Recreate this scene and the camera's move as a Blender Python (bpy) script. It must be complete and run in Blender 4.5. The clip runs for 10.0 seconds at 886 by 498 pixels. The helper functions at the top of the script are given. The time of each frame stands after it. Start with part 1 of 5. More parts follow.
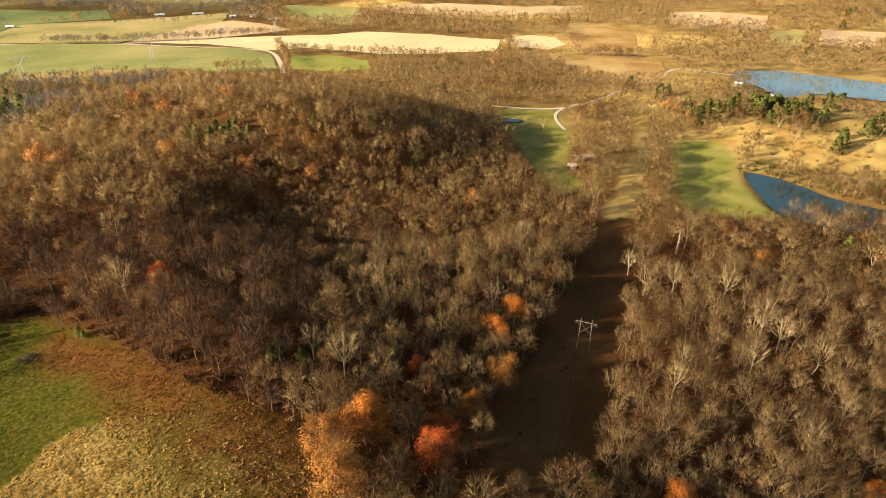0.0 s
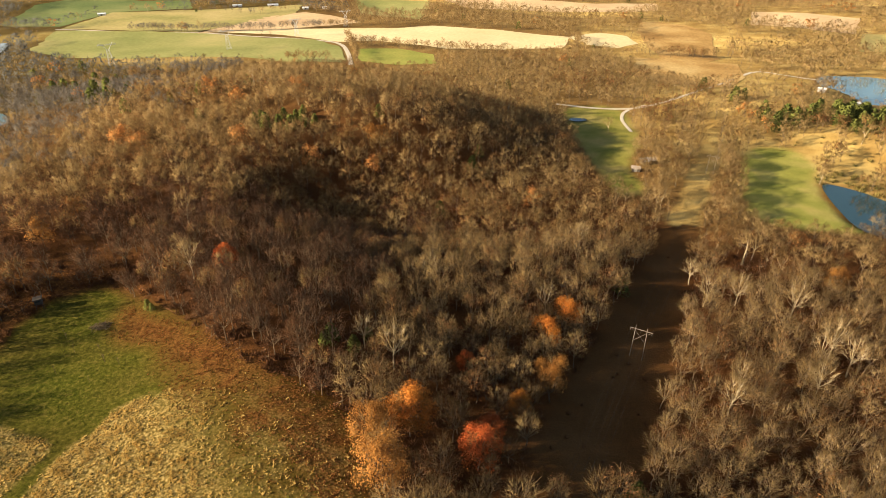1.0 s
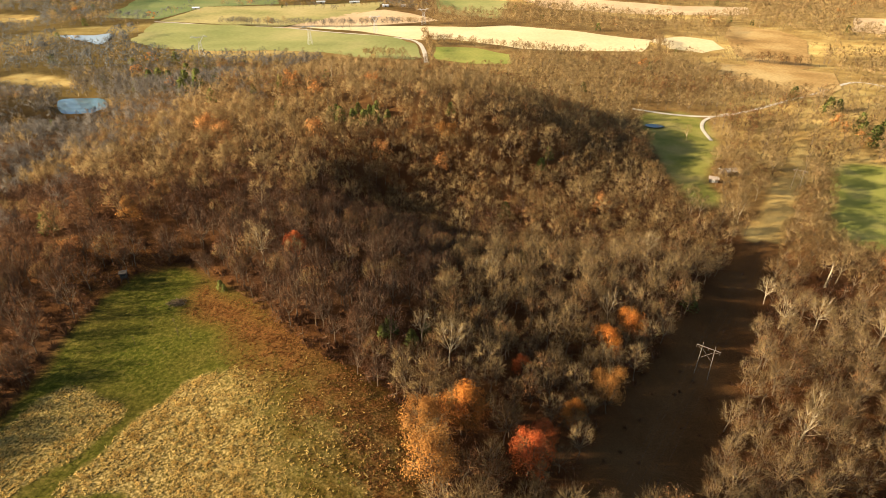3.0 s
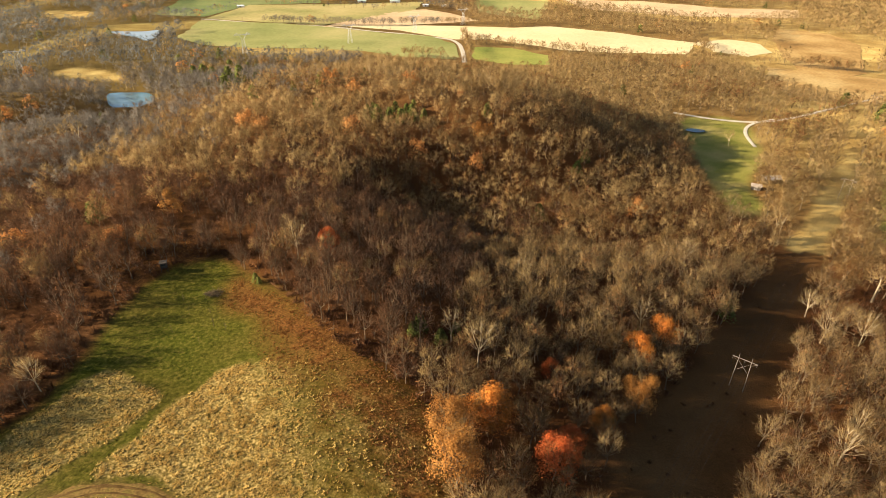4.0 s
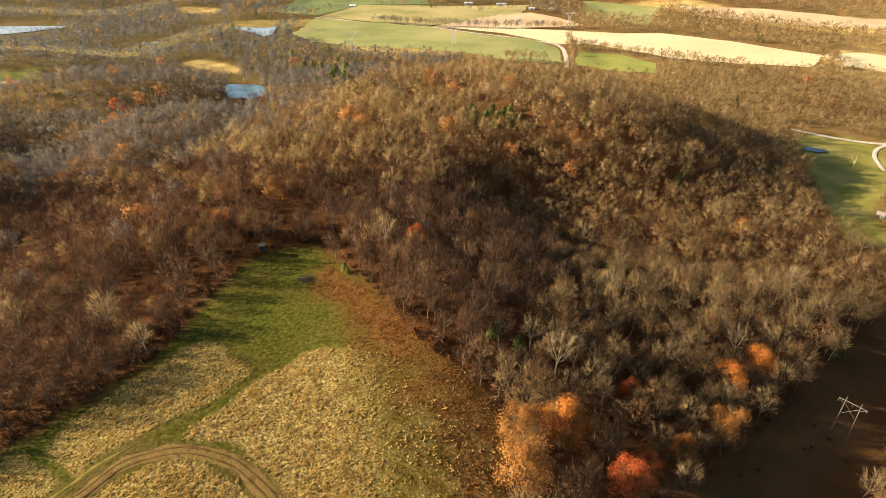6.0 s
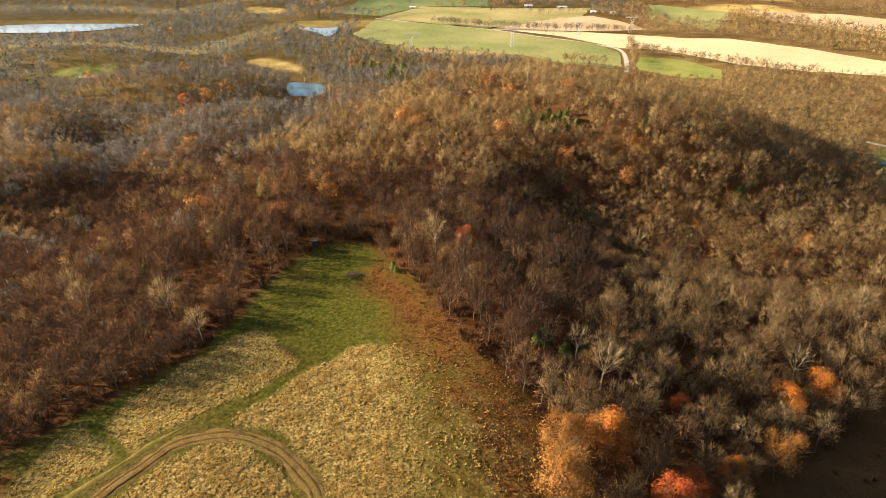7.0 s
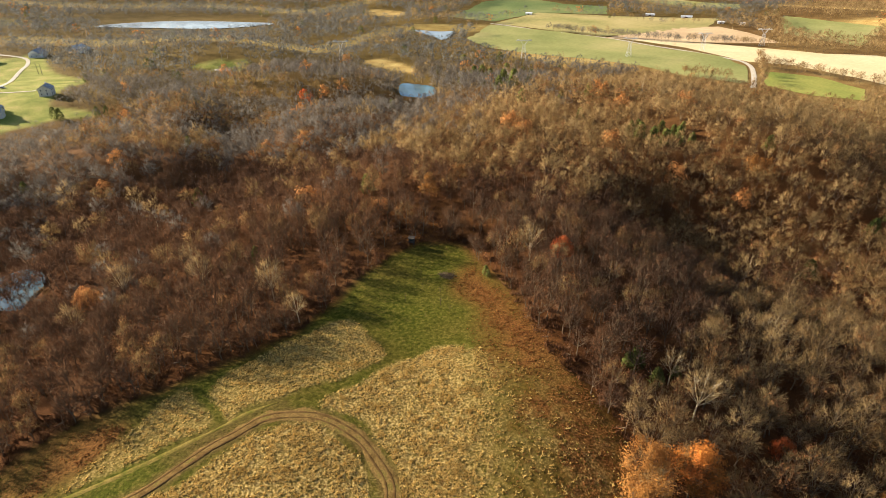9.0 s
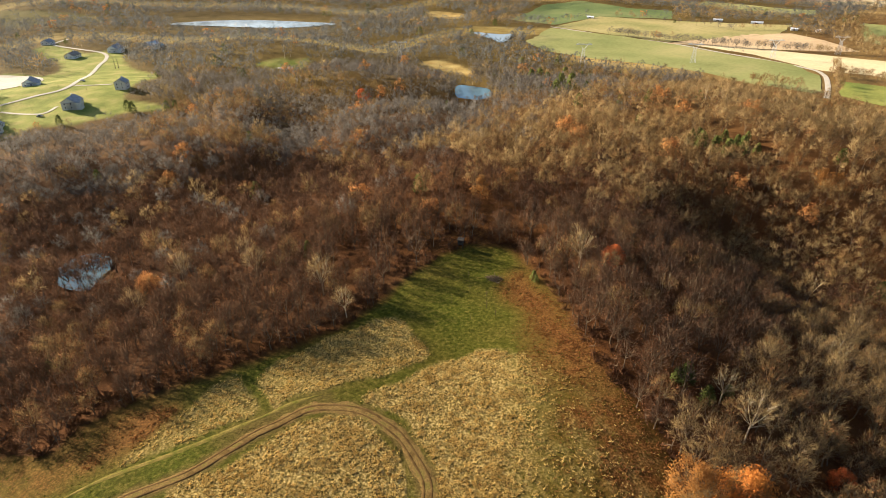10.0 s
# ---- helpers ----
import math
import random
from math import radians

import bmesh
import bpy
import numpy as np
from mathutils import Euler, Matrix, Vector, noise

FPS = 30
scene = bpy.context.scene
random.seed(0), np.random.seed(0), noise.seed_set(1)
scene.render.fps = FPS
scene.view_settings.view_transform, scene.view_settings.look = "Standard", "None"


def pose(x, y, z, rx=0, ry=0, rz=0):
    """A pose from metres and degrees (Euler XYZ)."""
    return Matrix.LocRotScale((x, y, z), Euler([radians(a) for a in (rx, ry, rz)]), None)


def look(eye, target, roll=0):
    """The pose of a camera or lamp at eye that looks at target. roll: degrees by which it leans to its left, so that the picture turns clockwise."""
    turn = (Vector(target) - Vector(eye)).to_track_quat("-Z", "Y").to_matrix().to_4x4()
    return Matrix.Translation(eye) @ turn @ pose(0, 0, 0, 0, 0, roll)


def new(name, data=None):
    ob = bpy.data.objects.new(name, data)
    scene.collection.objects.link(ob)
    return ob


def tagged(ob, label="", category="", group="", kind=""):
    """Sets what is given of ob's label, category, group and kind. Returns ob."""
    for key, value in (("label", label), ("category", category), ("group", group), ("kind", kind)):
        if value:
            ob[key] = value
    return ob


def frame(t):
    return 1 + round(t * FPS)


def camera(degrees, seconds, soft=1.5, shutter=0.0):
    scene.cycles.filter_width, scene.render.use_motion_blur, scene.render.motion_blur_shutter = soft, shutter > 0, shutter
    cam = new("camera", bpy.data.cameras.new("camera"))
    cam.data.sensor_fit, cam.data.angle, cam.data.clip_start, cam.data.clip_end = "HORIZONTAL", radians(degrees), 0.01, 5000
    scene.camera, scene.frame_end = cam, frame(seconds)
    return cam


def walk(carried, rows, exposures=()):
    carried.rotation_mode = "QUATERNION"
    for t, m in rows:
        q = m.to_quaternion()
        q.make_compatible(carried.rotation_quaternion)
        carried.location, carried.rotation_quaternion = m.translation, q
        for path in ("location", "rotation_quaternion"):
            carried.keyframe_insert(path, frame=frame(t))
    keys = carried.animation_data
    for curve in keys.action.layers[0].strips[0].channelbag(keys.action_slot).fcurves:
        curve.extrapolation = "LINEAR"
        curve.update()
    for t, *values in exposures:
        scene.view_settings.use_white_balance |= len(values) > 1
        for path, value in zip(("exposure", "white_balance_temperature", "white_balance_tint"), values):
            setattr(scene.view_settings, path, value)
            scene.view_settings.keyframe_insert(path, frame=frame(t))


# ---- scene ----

# ---- camera ----
EXPOSURES = [(0.0, 1.76, 6440, 10), (2.5, 1.90, 6350, 10), (5.0, 1.93, 6150, 10), (7.5, 1.90, 5920, 10), (10.0, 1.81, 5670, 10)]
cam = camera(75.3, 10.0, soft=0.65)
PATH = [
    (0, pose(0, 0, 100, 60.63, 0.15, -0.09)),
    (0.5, pose(0, 0, 100, 60.38, 0.08, 4.01)),
    (1, pose(0, 0, 100, 60.21, -0.03, 6.29)),
    (1.5, pose(0, 0, 100, 60.25, -0.06, 8.09)),
    (2, pose(0, 0, 100, 60.19, -0.10, 10.12)),
    (2.5, pose(0, 0, 100, 60.16, -0.08, 12.01)),
    (4, pose(0, 0, 100, 60.13, -0.07, 17.22)),
    (4.5, pose(0, 0, 100, 60.17, -0.07, 19.98)),
    (5, pose(0, 0, 100, 60.23, -0.11, 22.10)),
    (5.5, pose(0, 0, 100, 60.27, -0.05, 24.41)),
    (7, pose(0, 0, 100, 60.54, 0.20, 32.50)),
    (7.5, pose(0, 0, 100, 60.61, 0.25, 35.15)),
    (8, pose(0, 0, 100, 60.75, 0.29, 37.44)),
    (8.5, pose(0, 0, 100, 60.87, 0.21, 40.01)),
    (9, pose(0, 0, 100, 61.04, 0.23, 43.22)),
    (9.5, pose(0, 0, 100, 61.17, 0.20, 46.11)),
    (10, pose(0, 0, 100, 61.25, 0.19, 48.77)),
]
walk(cam, PATH, EXPOSURES)

# ---- sky and sun ----
SUN_AZ = 110.0     # degrees left of the first view
SUN_EL = 18.5
world = bpy.data.worlds.new("sky")
scene.world = world
world.use_nodes = True
wn = world.node_tree
sky = wn.nodes.new("ShaderNodeTexSky")
sky.sky_type = "NISHITA"
sky.sun_disc = False
sky.sun_elevation = radians(SUN_EL)
sky.sun_rotation = radians(-SUN_AZ)
sky.dust_density = 2.0
wn.nodes["Background"].inputs[1].default_value = 0.05
wn.links.new(sky.outputs[0], wn.nodes["Background"].inputs[0])
sun = bpy.data.lights.new("sun", "SUN")
sun.energy, sun.angle, sun.color = 5.0, radians(0.6), (1.0, 0.81, 0.56)
toward = Vector((-math.sin(radians(SUN_AZ)) * math.cos(radians(SUN_EL)), math.cos(radians(SUN_AZ)) * math.cos(radians(SUN_EL)), math.sin(radians(SUN_EL))))
new("sun", sun).matrix_world = look(toward * 500, (0, 0, 0))


# ---- materials ----
def material(name, rough=0.85):
    m = bpy.data.materials.new(name)
    m.use_nodes = True
    b = m.node_tree.nodes["Principled BSDF"]
    b.inputs["Roughness"].default_value = rough
    b.inputs["Specular IOR Level"].default_value = 0.03
    return m, m.node_tree, b


def node(nt, kind, **sets):
    n = nt.nodes.new(kind)
    for k, v in sets.items():
        n.inputs[k].default_value = v
    return n


def noise_at(nt, scale, detail=3.0, stretch=None):
    """World-position noise: its factor."""
    g = nt.nodes.new("ShaderNodeNewGeometry")
    n = node(nt, "ShaderNodeTexNoise", Scale=scale, Detail=detail)
    src = g.outputs["Position"]
    if stretch:
        mp = nt.nodes.new("ShaderNodeMapping")
        mp.inputs["Scale"].default_value = stretch
        nt.links.new(src, mp.inputs["Vector"])
        src = mp.outputs["Vector"]
    nt.links.new(src, n.inputs["Vector"])
    return n.outputs["Fac"]


def ramp(nt, fac, stops):
    r = nt.nodes.new("ShaderNodeValToRGB")
    e = r.color_ramp.elements
    while len(e) < len(stops):
        e.new(0.5)
    for el, (p, c) in zip(e, stops):
        el.position, el.color = p, (*c, 1)
    nt.links.new(fac, r.inputs["Fac"])
    return r.outputs["Color"]


def mix(nt, fac, a, b, blend="MIX"):
    m = nt.nodes.new("ShaderNodeMix")
    m.data_type, m.blend_type = "RGBA", blend
    for key, v in ((0, fac), (6, a), (7, b)):
        if isinstance(v, (int, float)):
            m.inputs[key].default_value = v
        elif isinstance(v, tuple):
            m.inputs[key].default_value = (*v, 1)
        else:
            nt.links.new(v, m.inputs[key])
    return m.outputs[2]


def bump(nt, b, fac, strength, distance):
    n = node(nt, "ShaderNodeBump", Strength=strength, Distance=distance)
    nt.links.new(fac, n.inputs["Height"])
    nt.links.new(n.outputs["Normal"], b.inputs["Normal"])


def patchy(name, stops, big=0.05, small=1.5, rough=0.9, depth=0.0, fine=(0.75, 1.2)):
    """A surface that varies at two scales."""
    m, nt, b = material(name, rough)
    base = ramp(nt, noise_at(nt, big, 4.0), stops)
    grain = ramp(nt, noise_at(nt, small, 3.0), [(0.3, (fine[0],) * 3), (0.7, (fine[1],) * 3)])
    nt.links.new(mix(nt, 1.0, base, grain, "MULTIPLY"), b.inputs["Base Color"])
    if depth:
        bump(nt, b, noise_at(nt, small, 4.0), 0.8, depth)
    return m


def thin(m, share=0.15):
    """Lets light through, as fine twigs, leaves and blades do."""
    nt = m.node_tree
    b = nt.nodes["Principled BSDF"]
    tr, mx = nt.nodes.new("ShaderNodeBsdfTranslucent"), nt.nodes.new("ShaderNodeMixShader")
    nt.links.new(b.inputs["Base Color"].links[0].from_socket, tr.inputs["Color"])
    mx.inputs[0].default_value = share
    nt.links.new(b.outputs[0], mx.inputs[1])
    nt.links.new(tr.outputs[0], mx.inputs[2])
    nt.links.new(mx.outputs[0], nt.nodes["Material Output"].inputs["Surface"])


BARK = patchy("bark", [(0.3, (0.099, 0.0702, 0.0414)), (0.7, (0.176, 0.128, 0.0765))], 0.15, 6.0)
BARK_PALE = patchy("pale_bark", [(0.3, (0.30, 0.235, 0.14)), (0.7, (0.46, 0.37, 0.23))], 0.3, 3.0)
TWIG = patchy("bare_twigs", [(0.34, (0.14, 0.082, 0.034)), (0.43, (0.245, 0.152, 0.058)), (0.5, (0.18, 0.124, 0.055)), (0.57, (0.285, 0.186, 0.072)), (0.66, (0.215, 0.11, 0.042))], 0.12, 1.2, fine=(0.85, 1.12))
TWIG_TAN = patchy("tan_twigs", [(0.35, (0.25, 0.165, 0.07)), (0.5, (0.34, 0.238, 0.105)), (0.64, (0.295, 0.185, 0.08))], 0.12, 1.2, fine=(0.85, 1.12))
# grey bark of the western woods, cooled further in place of haze
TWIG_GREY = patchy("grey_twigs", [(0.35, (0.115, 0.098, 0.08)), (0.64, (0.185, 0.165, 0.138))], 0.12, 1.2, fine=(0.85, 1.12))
# neutral grey that puts distance haze into the twig colour
TWIG_HAZE = patchy("haze_grey_twigs", [(0.35, (0.108, 0.108, 0.1)), (0.64, (0.16, 0.158, 0.145))], 0.05, 1.2, fine=(0.9, 1.1))
TWIG_RUSSET = patchy("russet_twigs", [(0.35, (0.072, 0.036, 0.02)), (0.5, (0.105, 0.062, 0.036)), (0.64, (0.098, 0.048, 0.023))], 0.12, 1.2, fine=(0.85, 1.12))
LEAF_AMBER = patchy("amber_leaves", [(0.3, (0.396, 0.162, 0.0504)), (0.7, (0.528, 0.246, 0.0744))], 0.15, 2.0)
LEAF_RUST = patchy("rust_leaves", [(0.3, (0.17, 0.075, 0.033)), (0.7, (0.29, 0.135, 0.052))], 0.1, 2.0)
LEAF_ORANGE = patchy("orange_leaves", [(0.3, (0.42, 0.13, 0.028)), (0.7, (0.55, 0.22, 0.04))], 0.15, 2.0)
LEAF_GOLD = patchy("golden_leaves", [(0.3, (0.29, 0.125, 0.03)), (0.7, (0.40, 0.195, 0.05))], 0.15, 2.0)
LEAF_RED = patchy("red_leaves", [(0.3, (0.42, 0.085, 0.025)), (0.7, (0.55, 0.15, 0.04))], 0.15, 2.0)
NEEDLE = patchy("cedar_needles", [(0.3, (0.062, 0.078, 0.018)), (0.7, (0.135, 0.138, 0.036))], 0.1, 2.0)
BRUSH = patchy("brush_twigs", [(0.3, (0.0758, 0.035, 0.0173)), (0.7, (0.137, 0.0682, 0.0318))], 0.12, 2.0)
GRASS_TAN = patchy("dry_tall_grass", [(0.35, (0.44, 0.29, 0.08)), (0.65, (0.66, 0.48, 0.165))], 0.3, 2.5)
GRASS_GREEN = patchy("green_grass_blades", [(0.3, (0.055, 0.07, 0.005)), (0.7, (0.125, 0.122, 0.013))], 0.2, 2.0)
SCRUB = patchy("olive_scrub", [(0.3, (0.10, 0.10, 0.03)), (0.7, (0.26, 0.19, 0.06))], 0.1, 2.0)
GRASS_RUST = patchy("rust_weeds", [(0.3, (0.19, 0.078, 0.022)), (0.7, (0.31, 0.145, 0.045))], 0.2, 2.0)
for _m in (TWIG, TWIG_TAN, TWIG_GREY, TWIG_HAZE, TWIG_RUSSET, LEAF_AMBER, LEAF_RUST, LEAF_ORANGE, LEAF_GOLD, LEAF_RED, NEEDLE, BRUSH, GRASS_TAN, GRASS_GREEN, GRASS_RUST):
    thin(_m, 0.3 if "leaves" in _m.name or _m is GRASS_TAN else 0.4 if _m in (TWIG, TWIG_TAN, TWIG_GREY, TWIG_HAZE) else 0.18)
CROP = patchy("winter_crop", [(0.25, (0.172, 0.187, 0.0585)), (0.5, (0.257, 0.25, 0.0858)), (0.7, (0.343, 0.296, 0.117))], 0.012, 0.25, fine=(0.9, 1.08))
CROP_DEEP = patchy("deep_green_pasture", [(0.25, (0.096, 0.132, 0.044)), (0.5, (0.148, 0.176, 0.06)), (0.7, (0.216, 0.216, 0.08))], 0.01, 0.25, fine=(0.9, 1.08))
CROP_B = patchy("young_green_crop", [(0.25, (0.156, 0.189, 0.0369)), (0.7, (0.287, 0.271, 0.0656))], 0.03, 0.4, fine=(0.85, 1.1))
STUBBLE = patchy("corn_stubble", [(0.25, (0.54, 0.42, 0.22)), (0.7, (0.66, 0.53, 0.30))], 0.015, 0.3, fine=(0.9, 1.07))
STUBBLE_B = patchy("brown_stubble", [(0.25, (0.40, 0.275, 0.15)), (0.7, (0.56, 0.41, 0.23))], 0.02, 0.3, fine=(0.88, 1.1))
PASTURE_M = patchy("rough_pasture", [(0.25, (0.197, 0.197, 0.0615)), (0.5, (0.328, 0.275, 0.102)), (0.7, (0.41, 0.328, 0.139))], 0.012, 0.2, fine=(0.85, 1.12))
WEEDS = patchy("fallow_weeds", [(0.3, (0.26, 0.15, 0.05)), (0.5, (0.37, 0.235, 0.085)), (0.7, (0.45, 0.315, 0.13))], 0.025, 0.4, fine=(0.82, 1.12))
TRACK_DIRT = patchy("track_dirt", [(0.35, (0.12, 0.072, 0.02)), (0.5, (0.18, 0.112, 0.034)), (0.65, (0.15, 0.11, 0.026))], 0.35, 2.6, depth=0.05, fine=(0.6, 1.25))
RUT = patchy("rut_dirt", [(0.35, (0.075, 0.042, 0.013)), (0.65, (0.125, 0.074, 0.024))], 0.5, 3.0, depth=0.05, fine=(0.7, 1.2))
TRAMPLED = patchy("trampled_grass", [(0.35, (0.10, 0.098, 0.012)), (0.5, (0.155, 0.12, 0.024)), (0.65, (0.20, 0.145, 0.036))], 0.3, 2.6, depth=0.06, fine=(0.65, 1.25))
GRAVEL = patchy("pale_gravel", [(0.3, (0.40, 0.35, 0.27)), (0.7, (0.53, 0.475, 0.38))], 0.2, 2.0)
BANK = patchy("clay_bank", [(0.3, (0.30, 0.16, 0.075)), (0.7, (0.44, 0.26, 0.13))], 0.2, 1.5)
SAND = patchy("pale_sand", [(0.3, (0.422, 0.37, 0.285)), (0.7, (0.51, 0.462, 0.372))], 0.1, 1.0)
# weathered wood, base colour lowered to carry the shade around the poles
POLE_WOOD = patchy("weathered_pole", [(0.3, (0.111, 0.0892, 0.068)), (0.7, (0.178, 0.149, 0.111))], 0.6, 5.0)
STEEL = patchy("galvanised_steel", [(0.3, (0.5, 0.5, 0.48)), (0.7, (0.62, 0.62, 0.6))], 0.6, 5.0, rough=0.5)
SIDING = patchy("beige_siding", [(0.3, (0.58, 0.53, 0.45)), (0.7, (0.66, 0.61, 0.52))], 0.4, 3.0)
SIDING_W = patchy("white_siding", [(0.3, (0.72, 0.70, 0.66)), (0.7, (0.8, 0.78, 0.74))], 0.4, 3.0)
SHINGLE = patchy("grey_shingles", [(0.3, (0.27, 0.27, 0.27)), (0.7, (0.4, 0.39, 0.38))], 0.5, 3.0)
SHINGLE_B = patchy("brown_shingles", [(0.3, (0.234, 0.189, 0.153)), (0.7, (0.342, 0.288, 0.234))], 0.5, 3.0)
METAL_ROOF = patchy("white_metal_roof", [(0.3, (0.66, 0.67, 0.68)), (0.7, (0.78, 0.78, 0.78))], 0.3, 2.0, rough=0.45)
CONCRETE = patchy("pale_concrete", [(0.3, (0.50, 0.47, 0.42)), (0.7, (0.6, 0.57, 0.51))], 0.3, 2.0)
DARK_WOOD = patchy("dark_boards", [(0.3, (0.05, 0.042, 0.035)), (0.7, (0.09, 0.075, 0.06))], 0.6, 5.0)
GLASS, _nt, _b = material("window_glass", 0.08)
_b.inputs["Base Color"].default_value, _b.inputs["Specular IOR Level"].default_value = (0.02, 0.025, 0.03, 1), 0.6
PAINT, _nt, _b = material("car_paint", 0.25)
_b.inputs["Base Color"].default_value, _b.inputs["Specular IOR Level"].default_value = (0.03, 0.035, 0.045, 1), 0.6
RUBBER, _nt, _b = material("tyre_rubber", 0.9)
_b.inputs["Base Color"].default_value = (0.02, 0.02, 0.02, 1)
WIRE, _nt, _b = material("cable", 0.6)
_b.inputs["Base Color"].default_value = (0.04, 0.037, 0.033, 1)
WATER, _nt, _b = material("pond_water", 0.06)
_b.inputs["Base Color"].default_value, _b.inputs["Specular IOR Level"].default_value = (0.014, 0.036, 0.038, 1), 0.35
bump(_nt, _b, noise_at(_nt, 0.9, 3.0), 0.12, 0.02)
# teal lake water; its lightness on the wood pond stands in for reflected sky
LAKE_WATER, _nt, _b = material("lake_water", 0.08)
_b.inputs["Base Color"].default_value, _b.inputs["Specular IOR Level"].default_value = (0.10, 0.17, 0.185, 1), 0.45
bump(_nt, _b, noise_at(_nt, 0.6, 3.0), 0.12, 0.02)
# pale base colour imitates the reflection of the horizon sky
WATER_PALE, _nt, _b = material("sky_pale_water", 0.12)
_b.inputs["Base Color"].default_value, _b.inputs["Specular IOR Level"].default_value = (0.27, 0.31, 0.33, 1), 0.5
bump(_nt, _b, noise_at(_nt, 0.4, 3.0), 0.15, 0.03)


def ground_material():
    m, nt, b = material("ground_cover", 0.95)
    a1, a2 = nt.nodes.new("ShaderNodeAttribute"), nt.nodes.new("ShaderNodeAttribute")
    a1.attribute_name, a2.attribute_name = "cover_a", "cover_b"
    s1, s2 = nt.nodes.new("ShaderNodeSeparateColor"), nt.nodes.new("ShaderNodeSeparateColor")
    nt.links.new(a1.outputs["Color"], s1.inputs[0])
    nt.links.new(a2.outputs["Color"], s2.inputs[0])
    near = noise_at(nt, 1.7, 5.0)
    broad = noise_at(nt, 0.06, 4.0)
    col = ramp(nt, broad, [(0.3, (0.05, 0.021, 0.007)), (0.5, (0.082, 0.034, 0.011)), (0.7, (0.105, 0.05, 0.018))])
    blades = noise_at(nt, 0.9, 6.0)
    green = ramp(nt, blades, [(0.34, (0.032, 0.041, 0.003)), (0.5, (0.06, 0.066, 0.006)), (0.66, (0.114, 0.098, 0.016))])
    gold = ramp(nt, broad, [(0.3, (0.36, 0.225, 0.066)), (0.5, (0.48, 0.33, 0.105)), (0.7, (0.58, 0.43, 0.15))])
    lawn = ramp(nt, broad, [(0.3, (0.15, 0.17, 0.03)), (0.5, (0.235, 0.235, 0.05)), (0.7, (0.33, 0.28, 0.085))])
    tan = ramp(nt, near, [(0.36, (0.10, 0.07, 0.015)), (0.5, (0.205, 0.14, 0.04)), (0.64, (0.41, 0.292, 0.10))])
    rust = ramp(nt, near, [(0.34, (0.06, 0.024, 0.006)), (0.54, (0.135, 0.056, 0.014)), (0.7, (0.22, 0.1, 0.028))])
    dirt = ramp(nt, near, [(0.3, (0.07, 0.043, 0.012)), (0.7, (0.142, 0.094, 0.029))])
    for src, ch, c in ((s2, 0, green), (s2, 1, gold), (s2, 2, lawn), (s1, 1, rust), (s1, 0, tan), (s1, 2, dirt)):
        col = mix(nt, src.outputs[ch], col, c)
    grain = ramp(nt, noise_at(nt, 3.2, 4.0), [(0.3, (0.6, 0.6, 0.6)), (0.7, (1.3, 1.3, 1.3))])
    nt.links.new(mix(nt, 1.0, col, grain, "MULTIPLY"), b.inputs["Base Color"])
    bump(nt, b, near, 1.0, 0.16)
    return m


GROUND = ground_material()

# ---- the lie of the land ----
EYE_Z = 100.0
LOW = -25.0


def seg_dist(x, y, line):
    """Distance to a polyline, and the height carried along it."""
    best = np.full(np.shape(x), 1e9)
    level = np.zeros(np.shape(x))
    for (ax, ay, ah), (bx, by, bh) in zip(line, line[1:]):
        ux, uy = bx - ax, by - ay
        k = np.clip(((x - ax) * ux + (y - ay) * uy) / (ux * ux + uy * uy), 0, 1)
        d = np.hypot(x - ax - k * ux, y - ay - k * uy)
        level = np.where(d < best, ah + (bh - ah) * k, level)
        best = np.minimum(best, d)
    return best, level


# ridge under the meadow, running on to the wooded hill
RIDGE = [(60, -260, 14), (-20, -80, 17), (-60, 20, 18), (-105, 95, 18), (-132, 160, 19), (-165, 235, 21), (-160, 310, 21)]
SPUR = [(-60, 130, 11), (20, 185, 9)]
# wooded ravine between the spur and the hill: x, y, depth
RAVINE = [(-120, 225, 2), (-88, 236, 17), (-52, 236, 24), (-18, 248, 26), (12, 274, 24), (34, 318, 16), (48, 370, 4)]
# knolls: x, y, height, half width along x, along y, turn
KNOLLS = [
    (-98, 350, 28, 98, 64, -0.2), (-230, 380, 16, 90, 60, 0.2), (-640, 320, 12, 120, 55, 0.3), (-560, 90, 9, 110, 90, 0),
    (215, 470, 9, 70, 45, 0.2), (260, 380, 8, 60, 40, -0.3), (-1200, 900, 26, 420, 200, 0.6),
    (-150, 1150, 10, 300, 90, 0), (620, 1000, 14, 320, 160, 0.3), (150, 190, 5, 70, 60, 0), (-1500, 300, 18, 300, 260, 0.2),
    (-345, 110, 17, 60, 30, 0.5), (-300, 215, 14, 42, 60, 0.2), (-430, 290, 16, 85, 28, 0.35), (-385, 25, 11, 50, 36, 0), (-420, 165, 14, 60, 24, -0.4),
]


